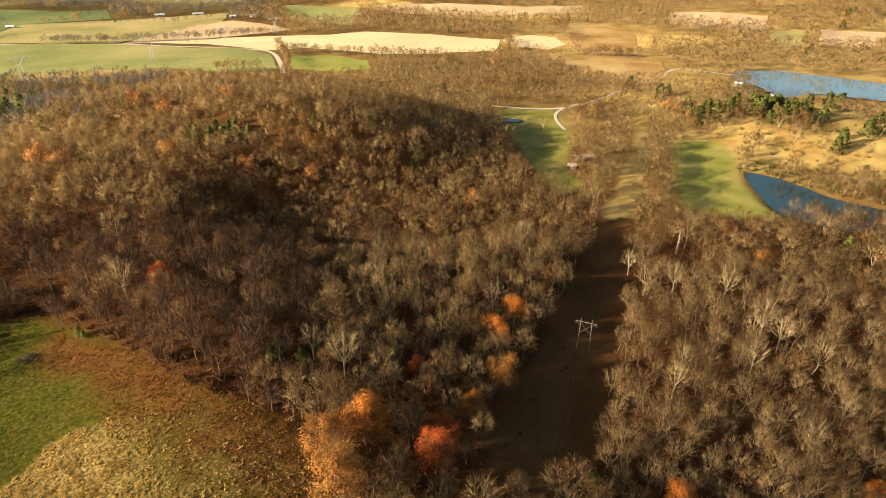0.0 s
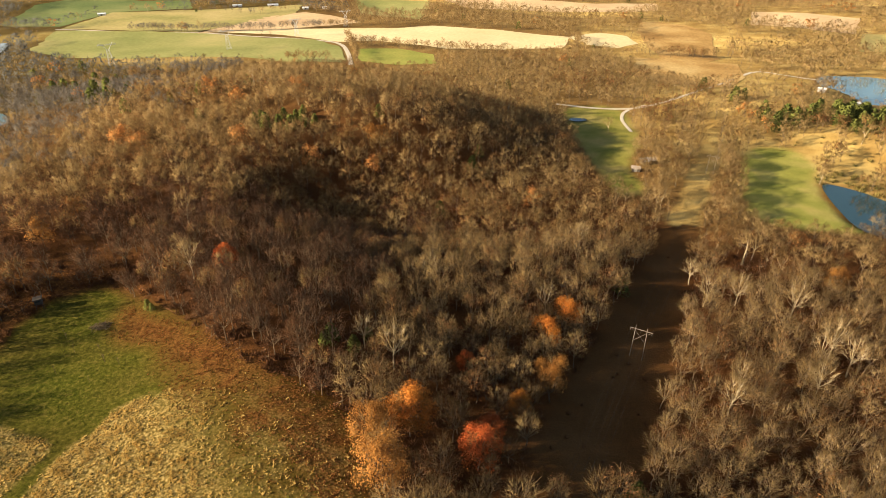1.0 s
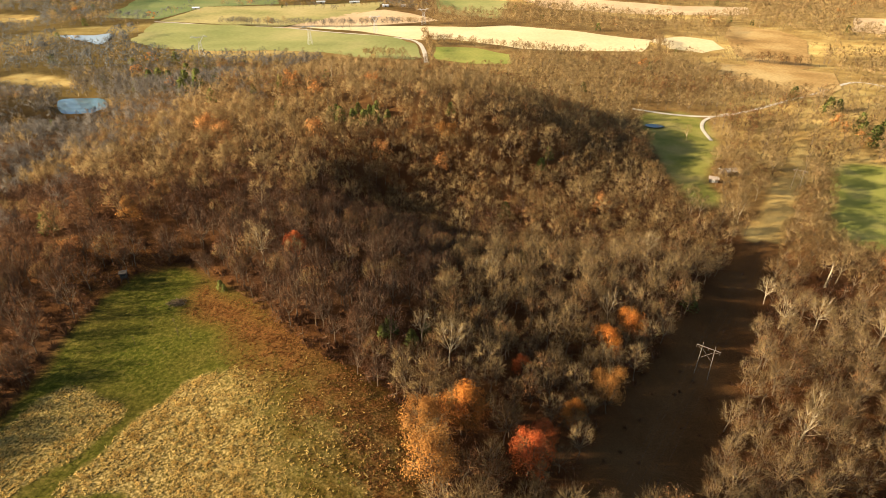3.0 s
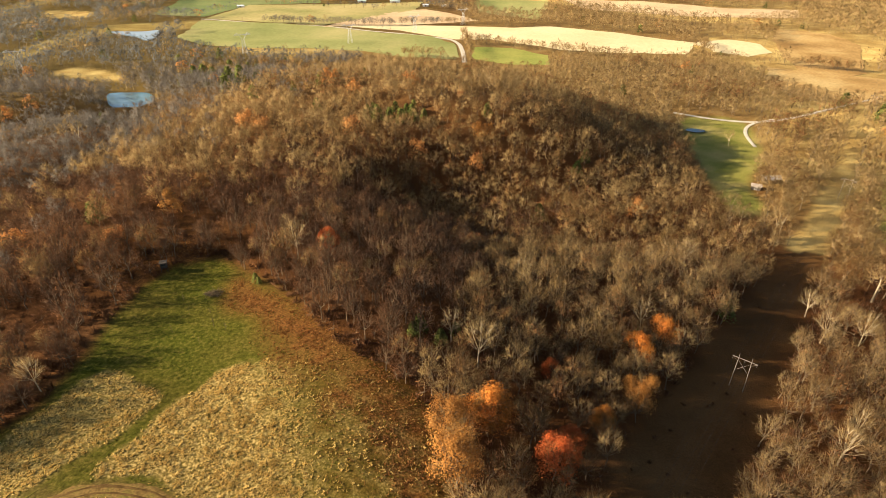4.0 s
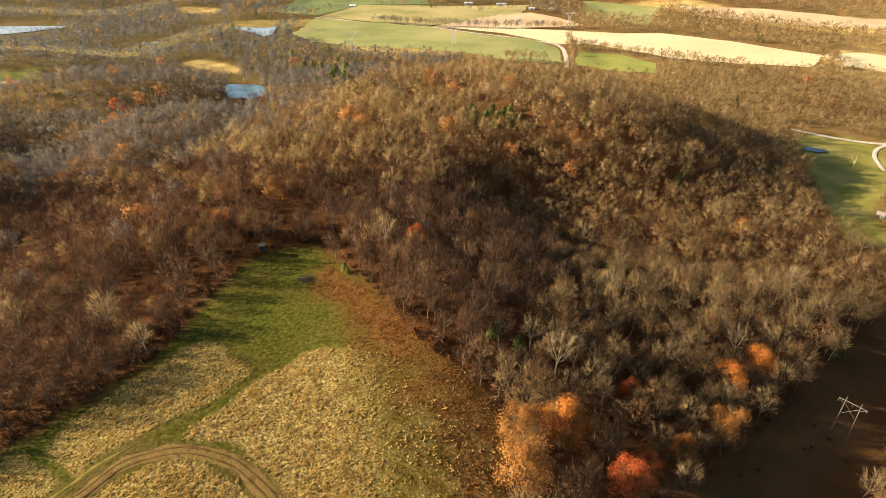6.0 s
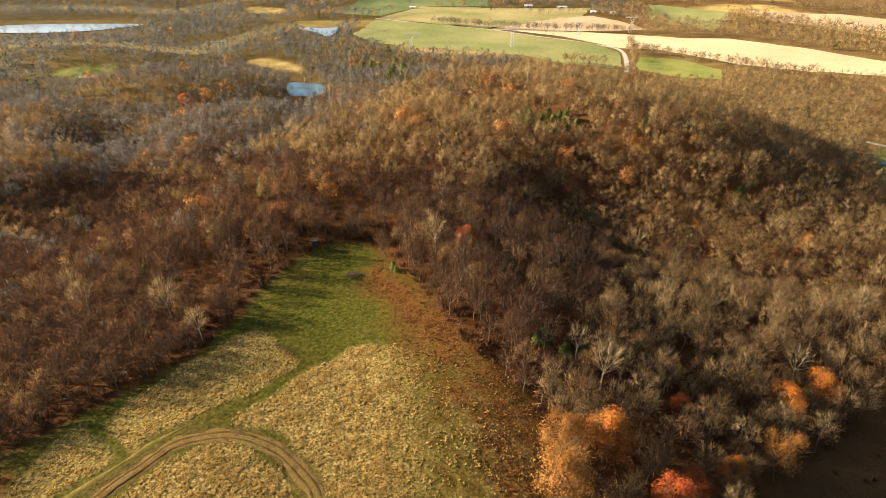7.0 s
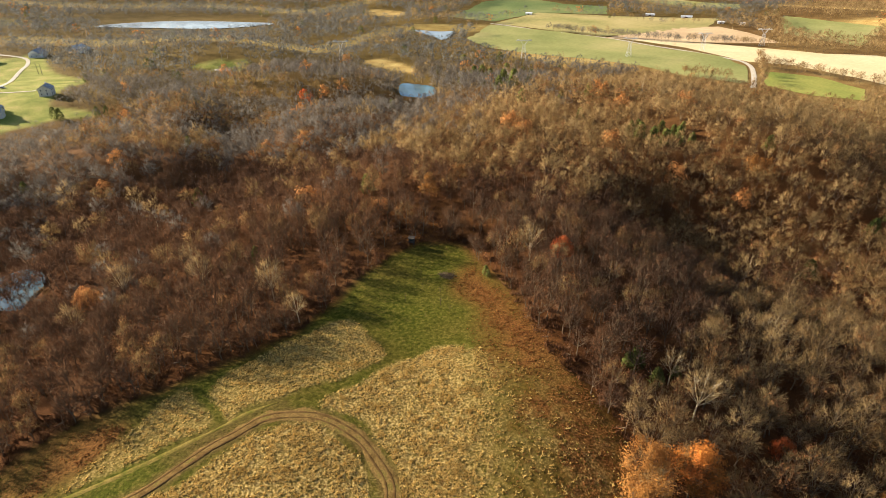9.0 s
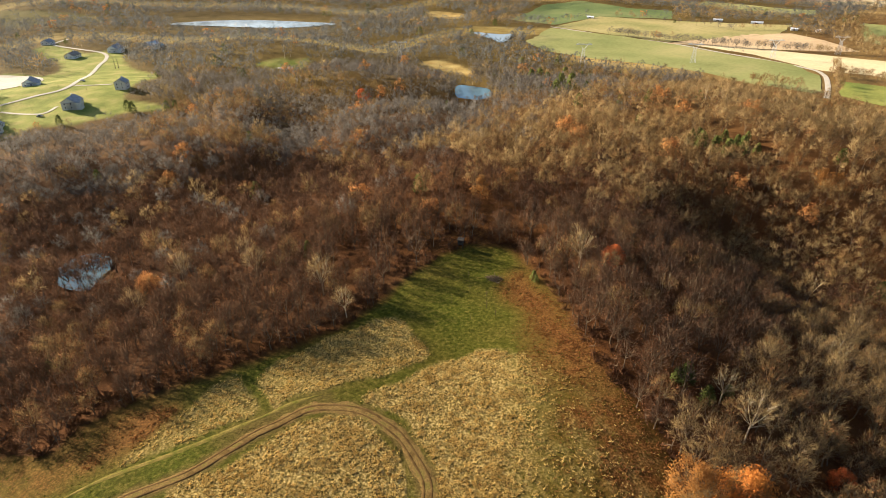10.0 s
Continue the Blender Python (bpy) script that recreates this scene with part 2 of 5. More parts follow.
def height(x, y):
    x, y = np.asarray(x, float), np.asarray(y, float)
    d, lift = seg_dist(x, y, RIDGE)
    z = lift * np.exp(-(np.maximum(0, d - 38) / 76) ** 2)
    d, lift = seg_dist(x, y, SPUR)
    z = np.maximum(z, lift * np.exp(-(d / 45) ** 2)) + 0.25 * np.minimum(z, lift * np.exp(-(d / 45) ** 2))
    d, cut = seg_dist(x, y, RAVINE)
    z = z - cut * np.exp(-(d / 32) ** 2)
    for kx, ky, h, ax, ay, a in KNOLLS:
        u = ((x - kx) * np.cos(a) + (y - ky) * np.sin(a)) / ax
        v = ((y - ky) * np.cos(a) - (x - kx) * np.sin(a)) / ay
        k = h * np.exp(-np.maximum(0, np.sqrt(u * u + v * v) - 0.35) ** 2 * 1.6)
        z = np.maximum(z, k) + 0.3 * np.minimum(z, k)
    wave = 1.2 * np.sin(x / 61 + 0.7) * np.cos(y / 53) + 0.8 * np.sin(x / 27 - y / 33 + 1.3) + 0.4 * np.sin(x / 13 + y / 17)
    return LOW + z + wave * np.clip(z / 14 + 0.25, 0.25, 1)


# ---- plan: outlines of clearings, fields and waters (metres) ----
MEADOW = [(-150, -18), (-139, -8), (-143, 4), (-140, 22), (-135, 40), (-130, 62), (-130, 79), (-136, 97), (-141, 117), (-142, 137), (-130, 147), (-116, 141), (-104, 137), (-85, 125), (-66, 113), (-52, 108), (-38, 102), (-30, 93), (-20, 70), (0, 40), (10, -20), (-30, -70), (-110, -75), (-160, -50)]
TAN_A = [(-119, 87), (-109, 84), (-100, 81), (-102, 72), (-105, 62), (-110, 51), (-113, 43), (-112, 39), (-121, 40), (-127, 44), (-128, 54), (-127, 68), (-124, 81)]
TAN_B = [(-99, 58), (-98, 68), (-94, 85), (-89, 96), (-80, 102), (-64, 103), (-54, 94), (-46, 83), (-40, 74), (-60, 52), (-66, 56), (-72, 59), (-82, 61), (-89, 61)]
TAN_C = [(-105, 9), (-103, 26), (-103, 39), (-101, 46), (-96, 52), (-86, 54), (-78, 53), (-70, 50), (-66, 44), (-73, 34), (-87, 18)]
TAN_D = [(-128, 39), (-114, 35), (-115, 27), (-118, 17), (-120, 8), (-121, 3), (-125, 10), (-128, 22), (-132, 35)]
RUST_A = [(-115, 137), (-85, 125), (-53, 110), (-30, 93), (-39, 82), (-55, 95), (-74, 106), (-92, 114), (-111, 124)]
RUST_B = [(-129, -3), (-133, 1), (-138, 8), (-134, 20), (-129, 20), (-126, 12), (-126, 5), (-125, -1)]
TRACK = [(-112, -14), (-111, -4), (-110, 4), (-107, 15), (-107, 25), (-107, 32), (-106, 39), (-105, 46), (-100, 52), (-94, 56), (-84, 58), (-76, 57), (-69, 55), (-65, 52), (-60, 46), (-57, 38)]
LANE = [(-121, -13), (-120, 0), (-116, 14), (-113, 27), (-111, 37), (-110, 44), (-107, 52)]
CORRIDOR = [(7, 88), (19, 126), (33, 153), (54, 197), (77, 248), (126, 367), (151, 443), (269, 785), (298, 865), (262, 786), (154, 441), (134, 357), (94, 248), (72, 192), (60, 156), (50, 130), (34, 90)]
VALE = [(47, 444), (85, 445), (88, 380), (74, 326), (76, 291), (61, 283), (54, 317), (47, 379)]
MEADOW_R = [(149, 356), (175, 366), (182, 340), (171, 309), (168, 276), (166, 248), (127, 255), (125, 283)]
POND = [(174, 307), (187, 302), (196, 289), (203, 274), (221, 259), (231, 251), (207, 237), (184, 238), (169, 254), (168, 276)]
LAKE = [(280, 559), (323, 571), (353, 555), (396, 518), (413, 491), (377, 455), (349, 468), (313, 486), (270, 469)]
GRASS_R = [(186, 376), (211, 383), (225, 356), (260, 363), (280, 349), (298, 337), (266, 291), (235, 291), (200, 309), (175, 318)]
GRASS_R2 = [(241, 389), (291, 456), (282, 393), (296, 373), (286, 358), (257, 363)]
KNOB = [(163, 479), (233, 581), (269, 537), (231, 468), (189, 464)]
FIELD_GREEN = [(-585, 729), (-468, 738), (-379, 729), (-296, 707), (-233, 704), (-193, 668), (-165, 592), (-173, 582), (-221, 579), (-274, 596), (-335, 591), (-395, 573), (-470, 573), (-524, 603)]
FIELD_STUBBLE = [(-380, 744), (-279, 781), (-150, 796), (-104, 825), (-24, 802), (75, 754), (60, 681), (-5, 668), (-69, 668), (-159, 708), (-197, 693), (-283, 730)]
FIELD_GREEN_B = [(-172, 654), (-122, 660), (-82, 636), (-71, 591), (-105, 576), (-149, 592)]
FIELD_STUBBLE_B = [(69, 752), (112, 790), (143, 766), (147, 719), (122, 689), (93, 705)]
PASTURE = [(-590, 742), (-614, 892), (-497, 943), (-351, 1014), (-332, 924), (-367, 826), (-400, 739), (-488, 741)]
FIELD_TAN_C = [(-393, 727), (-371, 869), (-321, 936), (-267, 903), (-210, 844), (-242, 813), (-322, 764)]
HILL_GREEN = [(-696, 754), (-767, 925), (-754, 1031), (-646, 1025), (-572, 1057), (-514, 955), (-614, 892), (-603, 757)]
FIELD_FAR = [(-122, 1071), (10, 1087), (140, 1074), (246, 1087), (228, 993), (94, 971), (-61, 1002)]
FIELD_BROWN = [(177, 878), (233, 846), (250, 781), (215, 640), (185, 612), (160, 622), (156, 700), (162, 790)]
FIELD_RED = [(132, 640), (180, 634), (230, 622), (215, 560), (185, 505), (158, 518), (116, 557)]
STRIP_A = [(349, 946), (469, 882), (421, 792), (316, 843)]
STRIP_B = [(496, 793), (572, 781), (500, 678), (443, 706)]
STRIP_C = [(430, 793), (471, 787), (415, 691), (377, 692)]
FIELD_NORTH = [(-277, 1075), (-137, 1053), (-131, 878), (-229, 925)]
FAR_A = [(-593, 1179), (-467, 1119), (-357, 1116), (-374, 1190), (-512, 1247), (-606, 1250)]
FAR_B = [(-475, 1398), (-329, 1402), (-367, 1549), (-493, 1512)]
ROW_R1 = [(112, 669), (215, 651), (226, 594), (168, 569), (105, 623)]
ROW_R2 = [(88, 805), (146, 749), (144, 701), (97, 701)]
ROW_R3 = [(181, 859), (261, 807), (222, 698), (161, 720)]
LAWN = [(-495, 24), (-490, 44), (-479, 67), (-482, 106), (-477, 129), (-492, 130), (-522, 113), (-561, 133), (-615, 168), (-696, 164), (-799, 183), (-830, 175), (-829, 150), (-931, 136), (-951, 157), (-891, 107), (-768, 114), (-703, 87), (-742, 54)]
LAKE_FAR = [(-1022, 315), (-992, 414), (-894, 486), (-841, 506), (-860, 428), (-932, 370)]
SLOUGH = [(-632, 612), (-595, 623), (-582, 638), (-557, 606), (-544, 576), (-572, 588), (-603, 597)]
POND_FAR = [(-392, 360), (-380, 371), (-362, 372), (-341, 348), (-351, 326)]
POND_L = [(-268, 17), (-271, 29), (-263, 34), (-252, 32), (-246, 26), (-239, 20), (-249, 13), (-258, 14)]
GREEN_GOLF = [(-606, 267), (-595, 285), (-572, 306), (-555, 299), (-570, 278), (-589, 268)]
CLEAR_GOLD = [(-505, 406), (-503, 437), (-445, 426), (-426, 408), (-454, 402)]
CLEAR_FAR = [(-869, 728), (-794, 743), (-761, 699), (-808, 683)]
GRASS_FAR_L = [(-1309, 128), (-1196, 225), (-1098, 252), (-1134, 178), (-1138, 104)]
DRY_FLAT = [(-510, 587), (-465, 568), (-385, 569), (-330, 583), (-328, 558), (-390, 545), (-467, 548)]
ROAD_A = [(-155, 573), (-174, 633), (-194, 679), (-220, 698), (-299, 714), (-388, 732), (-482, 732), (-593, 738)]
ROAD_B = [(39, 454), (65, 446), (89, 445), (106, 452), (144, 480), (173, 513), (231, 584), (258, 573), (279, 559), (328, 570)]
ROAD_C = [(107, 456), (90, 439), (84, 418), (86, 391)]
ROAD_L = [(-571, 34), (-579, 59), (-602, 93), (-727, 141), (-773, 160), (-814, 167), (-862, 151), (-920, 134), (-962, 159)]
ROAD_L2 = [(-551, 32), (-519, 53), (-532, 67)]
ROAD_L3 = [(-599, 90), (-576, 119)]

EDGE = np.random.RandomState(5)


def smooth(points, closed=True, k=6):
    """A rounder line through the given points."""
    p = np.array(points, float)
    n, res = len(p), []
    for i in range(n if closed else n - 1):
        a, b, c, d = (p[(i + j) % n] if closed else p[min(max(i + j, 0), n - 1)] for j in (-1, 0, 1, 2))
        for s in np.arange(k) / k:
            res.append(0.5 * (2 * b + (c - a) * s + (2 * a - 5 * b + 4 * c - d) * s * s + (3 * b - a - 3 * c + d) * s ** 3))
    if not closed:
        res.append(p[-1])
    return np.array(res)


def ragged(points, gap=14.0, amount=1.2):
    """A closed line with straight sides that waver a little."""
    res = []
    for a, b in zip(points, points[1:] + points[:1]):
        n = max(1, int(math.dist(a, b) / gap))
        for k in range(n):
            res.append((a[0] + (b[0] - a[0]) * k / n + EDGE.normal() * amount, a[1] + (b[1] - a[1]) * k / n + EDGE.normal() * amount))
    return np.array(res)


def inside(x, y, line):
    """Which points lie within a closed line."""
    x, y = np.asarray(x, float), np.asarray(y, float)
    hit = np.zeros(x.shape, bool)
    px, py = line[:, 0], line[:, 1]
    box = (x > px.min()) & (x < px.max()) & (y > py.min()) & (y < py.max())
    bx, by = x[box], y[box]
    h = np.zeros(bx.shape, bool)
    for i in range(len(line)):
        ax, ay, cx, cy = px[i - 1], py[i - 1], px[i], py[i]
        if ay != cy:
            h ^= ((ay > by) != (cy > by)) & (bx < (cx - ax) * (by - ay) / (cy - ay) + ax)
    hit[box] = h
    return hit


def soft(x, y, line, width):
    """1 within a closed line, falling to 0 over a width past its edge."""
    x, y = np.asarray(x, float), np.asarray(y, float)
    out = inside(x, y, line).astype(float)
    lo, hi = line.min(0) - width * 2, line.max(0) + width * 2
    near = (x > lo[0]) & (x < hi[0]) & (y > lo[1]) & (y < hi[1])
    nx, ny = x[near], y[near]
    d = np.full(nx.shape, 1e9)
    for i in range(len(line)):
        (ax, ay), (cx, cy) = line[i - 1], line[i]
        ux, uy = cx - ax, cy - ay
        k = np.clip(((nx - ax) * ux + (ny - ay) * uy) / (ux * ux + uy * uy + 1e-9), 0, 1)
        d = np.minimum(d, np.hypot(nx - ax - k * ux, ny - ay - k * uy))
    sign = np.where(out[near] > 0.5, d, -d)
    out[near] = np.clip(0.5 + sign / width, 0, 1)
    return out


def wobble(x, y, size):
    return np.sin(x / size + 1.7 * np.sin(y / size * 0.7)) * np.cos(y / size * 1.3 + 1.1 * np.sin(x / size * 0.9))


def far_strip(x, y):
    """1 on the long narrow fields of the far country, 0 in its woods."""
    a = np.sin(y / 38 + 1.4 * np.sin(x / 150) + 0.6 * np.sin(x / 61)) + 0.5 * np.sin(x / 95 + y / 130)
    return np.clip((a - 0.95) * 4 + 0.5, 0, 1) * (x > -430)


def west_strip(x, y):
    """1 on the grassy openings between the woods of the western lowland."""
    r, a = np.hypot(x, y), np.arctan2(-x, y)
    return np.clip((np.sin(r / 62 + 1.5 * np.sin(a * 8) + 0.7 * np.sin(a * 21)) - 0.84) * 6 + 0.5, 0, 1) * (x < -400) * (r > 690)


S = {name: smooth(line) for name, line in (
    ("meadow", MEADOW), ("tan_a", TAN_A), ("tan_b", TAN_B), ("tan_c", TAN_C), ("tan_d", TAN_D), ("rust_a", RUST_A), ("rust_b", RUST_B),
    ("vale", VALE), ("meadow_r", MEADOW_R), ("grass_r", GRASS_R), ("grass_r2", GRASS_R2), ("knob", KNOB), ("row1", ROW_R1), ("row2", ROW_R2),
    ("row3", ROW_R3), ("lawn", LAWN), ("golf", GREEN_GOLF), ("gold", CLEAR_GOLD), ("clear", CLEAR_FAR), ("far_l", GRASS_FAR_L), ("dry", DRY_FLAT))}
S["corridor"] = np.array(CORRIDOR, float)
WATERS = [("pond", POND, -24.6), ("lake", LAKE, -24.3), ("far_lake", LAKE_FAR, -24.2), ("slough", SLOUGH, -24.4), ("far_pond", POND_FAR, None), ("wood_pond", POND_L, None), ("vale_pond", [(46, 414), (52, 411), (58, 414), (57, 418), (50, 419)], None)]
W = {}
for name, line, level in WATERS:
    o = smooth(line)
    W[name] = (o, float(np.median(height(o[:, 0], o[:, 1]))) - 0.2 if level is None else level)
ROADS = [("gravel_road", ROAD_A, 5.5), ("gravel_road", ROAD_B, 4.2), ("gravel_lane", ROAD_C, 2.8), ("subdivision_road", ROAD_L, 4.6), ("driveway", ROAD_L2, 3.2), ("driveway", ROAD_L3, 3.0)]
track_line, lane_line = smooth(TRACK, False), smooth(LANE, False)


def land(x, y):
    """Height of the ground, with its ponds dug in."""
    z = height(x, y)
    for o, level in W.values():
        k = soft(x, y, o, 10.0)
        m = k > 0
        z = np.where(m, z + (level - 1.2 - z) * np.clip(k * 1.9, 0, 1), z)
    return z


def link_mesh(name, verts, faces, mats, mat_index=None, parent=None, flat=True, normals=None):
    """One mesh object out of arrays of corners and triangles or quads."""
    me = bpy.data.meshes.new(name)
    verts, faces = np.asarray(verts, np.float32), np.asarray(faces, np.int32)
    n, k = faces.shape
    me.vertices.add(len(verts))
    me.vertices.foreach_set("co", verts.ravel())
    me.loops.add(n * k)
    me.loops.foreach_set("vertex_index", faces.ravel())
    me.polygons.add(n)
    me.polygons.foreach_set("loop_start", np.arange(0, n * k, k, dtype=np.int32))
    for m in mats:
        me.materials.append(m)
    if mat_index is not None:
        me.polygons.foreach_set("material_index", np.asarray(mat_index, np.int32))
    if not flat:
        me.polygons.foreach_set("use_smooth", np.ones(n, bool))
    me.update(calc_edges=True)
    if normals is not None:
        me.polygons.foreach_set("use_smooth", np.ones(n, bool))
        at = me.attributes.new("custom_normal", "FLOAT_VECTOR", "POINT")
        at.data.foreach_set("vector", np.asarray(normals, np.float32).ravel())
    ob = new(name, me)
    ob.parent = parent
    return ob


def dry_side(x, y):
    """1 on the meadow's eastern half, where its grass is thin and dry."""
    return soft(x, y, S["meadow"], 5.0) * np.clip((x + 90) / 32, 0, 1) * np.clip((113 - y) / 25, 0, 1)


def thinning(x, y):
    """1 in the western dry grass, falling to 0 where it thins out eastward."""
    return np.clip(0.5 - ((x + 63) * 0.757 + (y - 81) * 0.66 + 2.5 * wobble(x, y, 4.0)) / 15, 0, 1)


def east_rim(x, y):
    """1 along the meadow's eastern edge, where rust-coloured weeds stand."""
    return soft(x, y, S["meadow"], 5.0) * np.clip(1.9 + 0.6 * wobble(x, y, 6.0) - (soft(x, y, S["meadow"], 80.0) - 0.5) * 8.0, 0, 1) * np.clip((x + 100) / 20, 0, 1) * (y < 130)


def ground_sheet():
    fine = np.arange(-52, 100.01, 0.36)
    az = np.radians(np.concatenate([fine, np.arange(103, 306, 6.0)]))
    r = np.concatenate([[0.01, 15, 30, 45], 58 * 1.0135 ** np.arange(0, 256), [2000, 2400, 3000, 3800, 4700]])
    A, Rr = np.meshgrid(az, r)
    x, y = -Rr * np.sin(A), Rr * np.cos(A)
    fl_x, fl_y = x.ravel(), y.ravel()
    z = land(fl_x, fl_y)
    na, nr = len(az), len(r)
    i, j = np.meshgrid(np.arange(nr - 1), np.arange(na), indexing="ij")
    j2 = (j + 1) % na
    quads = np.stack([i * na + j, (i + 1) * na + j, (i + 1) * na + j2, i * na + j2], -1).reshape(-1, 4)[:, ::-1]
    ob = link_mesh("ground", np.c_[fl_x, fl_y, z], quads, [GROUND], flat=False)
    wx, wy = fl_x + 1.2 * wobble(fl_x, fl_y, 5.0), fl_y + 1.2 * wobble(fl_y, fl_x, 6.0)
    n1 = 0.5 + 0.5 * wobble(fl_x, fl_y, 9.0)
    tan = np.zeros(len(fl_x))
    for key, k in (("tan_a", 0.8), ("tan_b", 1.0), ("tan_c", 1.0), ("tan_d", 0.7)):
        tan = np.maximum(tan, k * soft(wx, wy, S[key], 1.0) * (thinning(fl_x, fl_y) if key == "tan_b" else 1))
    tan *= 1 - 0.9 * soft(wx, wy, S["rust_b"], 6.0)
    rust = np.maximum(soft(wx, wy, S["rust_a"], 9.0), soft(wx, wy, S["rust_b"], 4.0)) * (0.75 + 0.25 * n1)
    for key in ("pond", "lake"):
        o = W[key][0]
        rust = np.maximum(rust, 0.85 * soft(wx, wy, o.mean(0) + (o - o.mean(0)) * 1.08, 5.0))
    d, _ = seg_dist(fl_x, fl_y, [(*p, 0) for p in track_line])
    d = d + 0.5 * wobble(fl_x, fl_y, 2.0)
    lane, _ = seg_dist(fl_x, fl_y, [(*p, 0) for p in lane_line])
    between = np.clip((7.5 - d - lane) * 0.5, 0, 1) * (fl_x < -95)
    dirt = np.maximum(0.85 * np.clip((2.9 - d) * 0.7, 0, 1), 0.55 * between * (0.6 + 0.4 * n1))
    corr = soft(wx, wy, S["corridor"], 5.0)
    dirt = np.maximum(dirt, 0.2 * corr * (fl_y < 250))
    lea = soft(wx, wy, S["meadow"], 5.0)
    drier = dry_side(fl_x, fl_y)
    green = lea * (0.95 - 0.25 * n1) * (1 - 0.2 * drier)
    # far western floor mixes in green with distance, cooling it like haze
    bottoms = np.clip((np.hypot(fl_x, fl_y) - 420) / 150, 0, 1) * np.clip((-270 - fl_x) / 80, 0, 1)
    green = np.maximum(green, bottoms * 0.4)
    green = np.maximum(green, 0.7 * west_strip(fl_x, fl_y))
    for key, k in (("far_l", 0.8), ("knob", 0.5), ("grass_r2", 0.45), ("grass_r", 0.3)):
        green = np.maximum(green, k * soft(wx, wy, S[key], 6.0))
    mown = np.zeros(len(fl_x))
    for key, k in (("vale", 0.7), ("meadow_r", 0.9), ("lawn", 1.0), ("golf", 1.0)):
        mown = np.maximum(mown, k * soft(wx, wy, S[key], 5.0))
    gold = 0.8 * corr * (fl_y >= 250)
    n2 = 0.5 + 0.5 * wobble(fl_x, fl_y, 3.1) * wobble(fl_y, fl_x, 5.3)
    n3 = 0.5 + 0.5 * wobble(fl_x + 3.0 * wobble(fl_y, fl_x, 2.3), fl_y, 2.1)
    rust = np.maximum(rust, drier * np.clip(1.1 * n2 * n3 - 0.12, 0, 0.25))
    rust = np.maximum(rust, east_rim(wx, wy) * (0.5 + 0.5 * n3))
    tan = np.maximum(tan, drier * np.clip(1.4 * (1 - n2) * (1 - n3) - 0.1, 0, 0.4))
    litter = (fl_x < -95) * np.clip((300 - np.hypot(fl_x, fl_y)) / 60, 0, 1) * (1 - lea) * np.clip((-95 - fl_x) / 20, 0, 1) * (fl_y < 200)
    rust = np.maximum(rust, litter * (0.12 + 0.22 * n1))
    corner = lea * np.clip((-119 - fl_x) / 7, 0, 1) * np.clip((26 - fl_y) / 9, 0, 1)
    rust = np.maximum(rust, corner * (0.3 + 0.35 * n3))
    green = green * (1 - 0.2 * corner)
    tan = tan * (1 - 0.5 * corner)
    rust = np.maximum(rust, litter * np.clip(1.5 - np.hypot(fl_x + 150, fl_y - 142) / 26, 0, 1))
    flat_floor = np.clip((np.hypot(fl_x, fl_y) - 460) / 80, 0, 1) * np.clip((-17 - z) / 4, 0, 1) * np.clip((fl_x + 260) / 80, 0, 1)
    gold = np.maximum(gold, 0.3 * flat_floor)
    # the floor mixes in more pale gold with distance
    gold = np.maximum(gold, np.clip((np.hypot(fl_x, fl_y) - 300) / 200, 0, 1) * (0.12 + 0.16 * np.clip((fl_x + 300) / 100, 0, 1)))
    east = np.clip((fl_x - 60) / 60, 0, 1) * np.clip((fl_y - 230) / 120, 0, 1)
    gold = np.maximum(gold, east * (0.45 + 0.3 * n1))
    for key, k in (("grass_r", 0.9), ("grass_r2", 0.7), ("knob", 0.7), ("row1", 0.5), ("row2", 1.0), ("row3", 0.6), ("gold", 1.0), ("clear", 0.9), ("dry", 0.25)):
        gold = np.maximum(gold, k * soft(wx, wy, S[key], 8.0) * (0.75 + 0.25 * n1))
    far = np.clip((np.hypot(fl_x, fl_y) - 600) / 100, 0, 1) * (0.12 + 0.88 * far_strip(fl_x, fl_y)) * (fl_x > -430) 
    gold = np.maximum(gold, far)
    gold = np.maximum(gold, 0.45 * west_strip(fl_x, fl_y))
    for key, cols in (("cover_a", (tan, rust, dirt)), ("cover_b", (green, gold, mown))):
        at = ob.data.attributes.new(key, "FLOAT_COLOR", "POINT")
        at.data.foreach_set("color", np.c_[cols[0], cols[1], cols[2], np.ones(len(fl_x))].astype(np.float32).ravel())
    return tagged(ob, "rolling farmland with leaf litter, meadow and dry grass", "ground", kind="structure")


ground_sheet()


def drape(name, line, mat, label, category, lift=0.35, step=18.0, level=None):
    """A field or water that lies on the ground within a closed line."""
    bm = bmesh.new()
    bm.faces.new([bm.verts.new((px, py, 0)) for px, py in line])
    bmesh.ops.triangulate(bm, faces=bm.faces[:])
    if level is None:
        lo, hi = line.min(0), line.max(0)
        for ax in (0, 1):
            for v in np.arange(lo[ax] + step / 2, hi[ax], step):
                co, no = [0, 0, 0], [0, 0, 0]
                co[ax], no[ax] = v, 1
                bmesh.ops.bisect_plane(bm, geom=bm.verts[:] + bm.edges[:] + bm.faces[:], plane_co=co, plane_no=no)
        p = np.array([v.co[:2] for v in bm.verts])
        for v, z in zip(bm.verts, height(p[:, 0], p[:, 1])):
            v.co.z = z + lift
    else:
        for v in bm.verts:
            v.co.z = level
    for f in bm.faces:
        if f.normal.z < 0:
            f.normal_flip()
    me = bpy.data.meshes.new(name)
    bm.to_mesh(me)
    bm.free()
    me.materials.append(mat)
    return tagged(new(name, me), label, category, kind="structure")


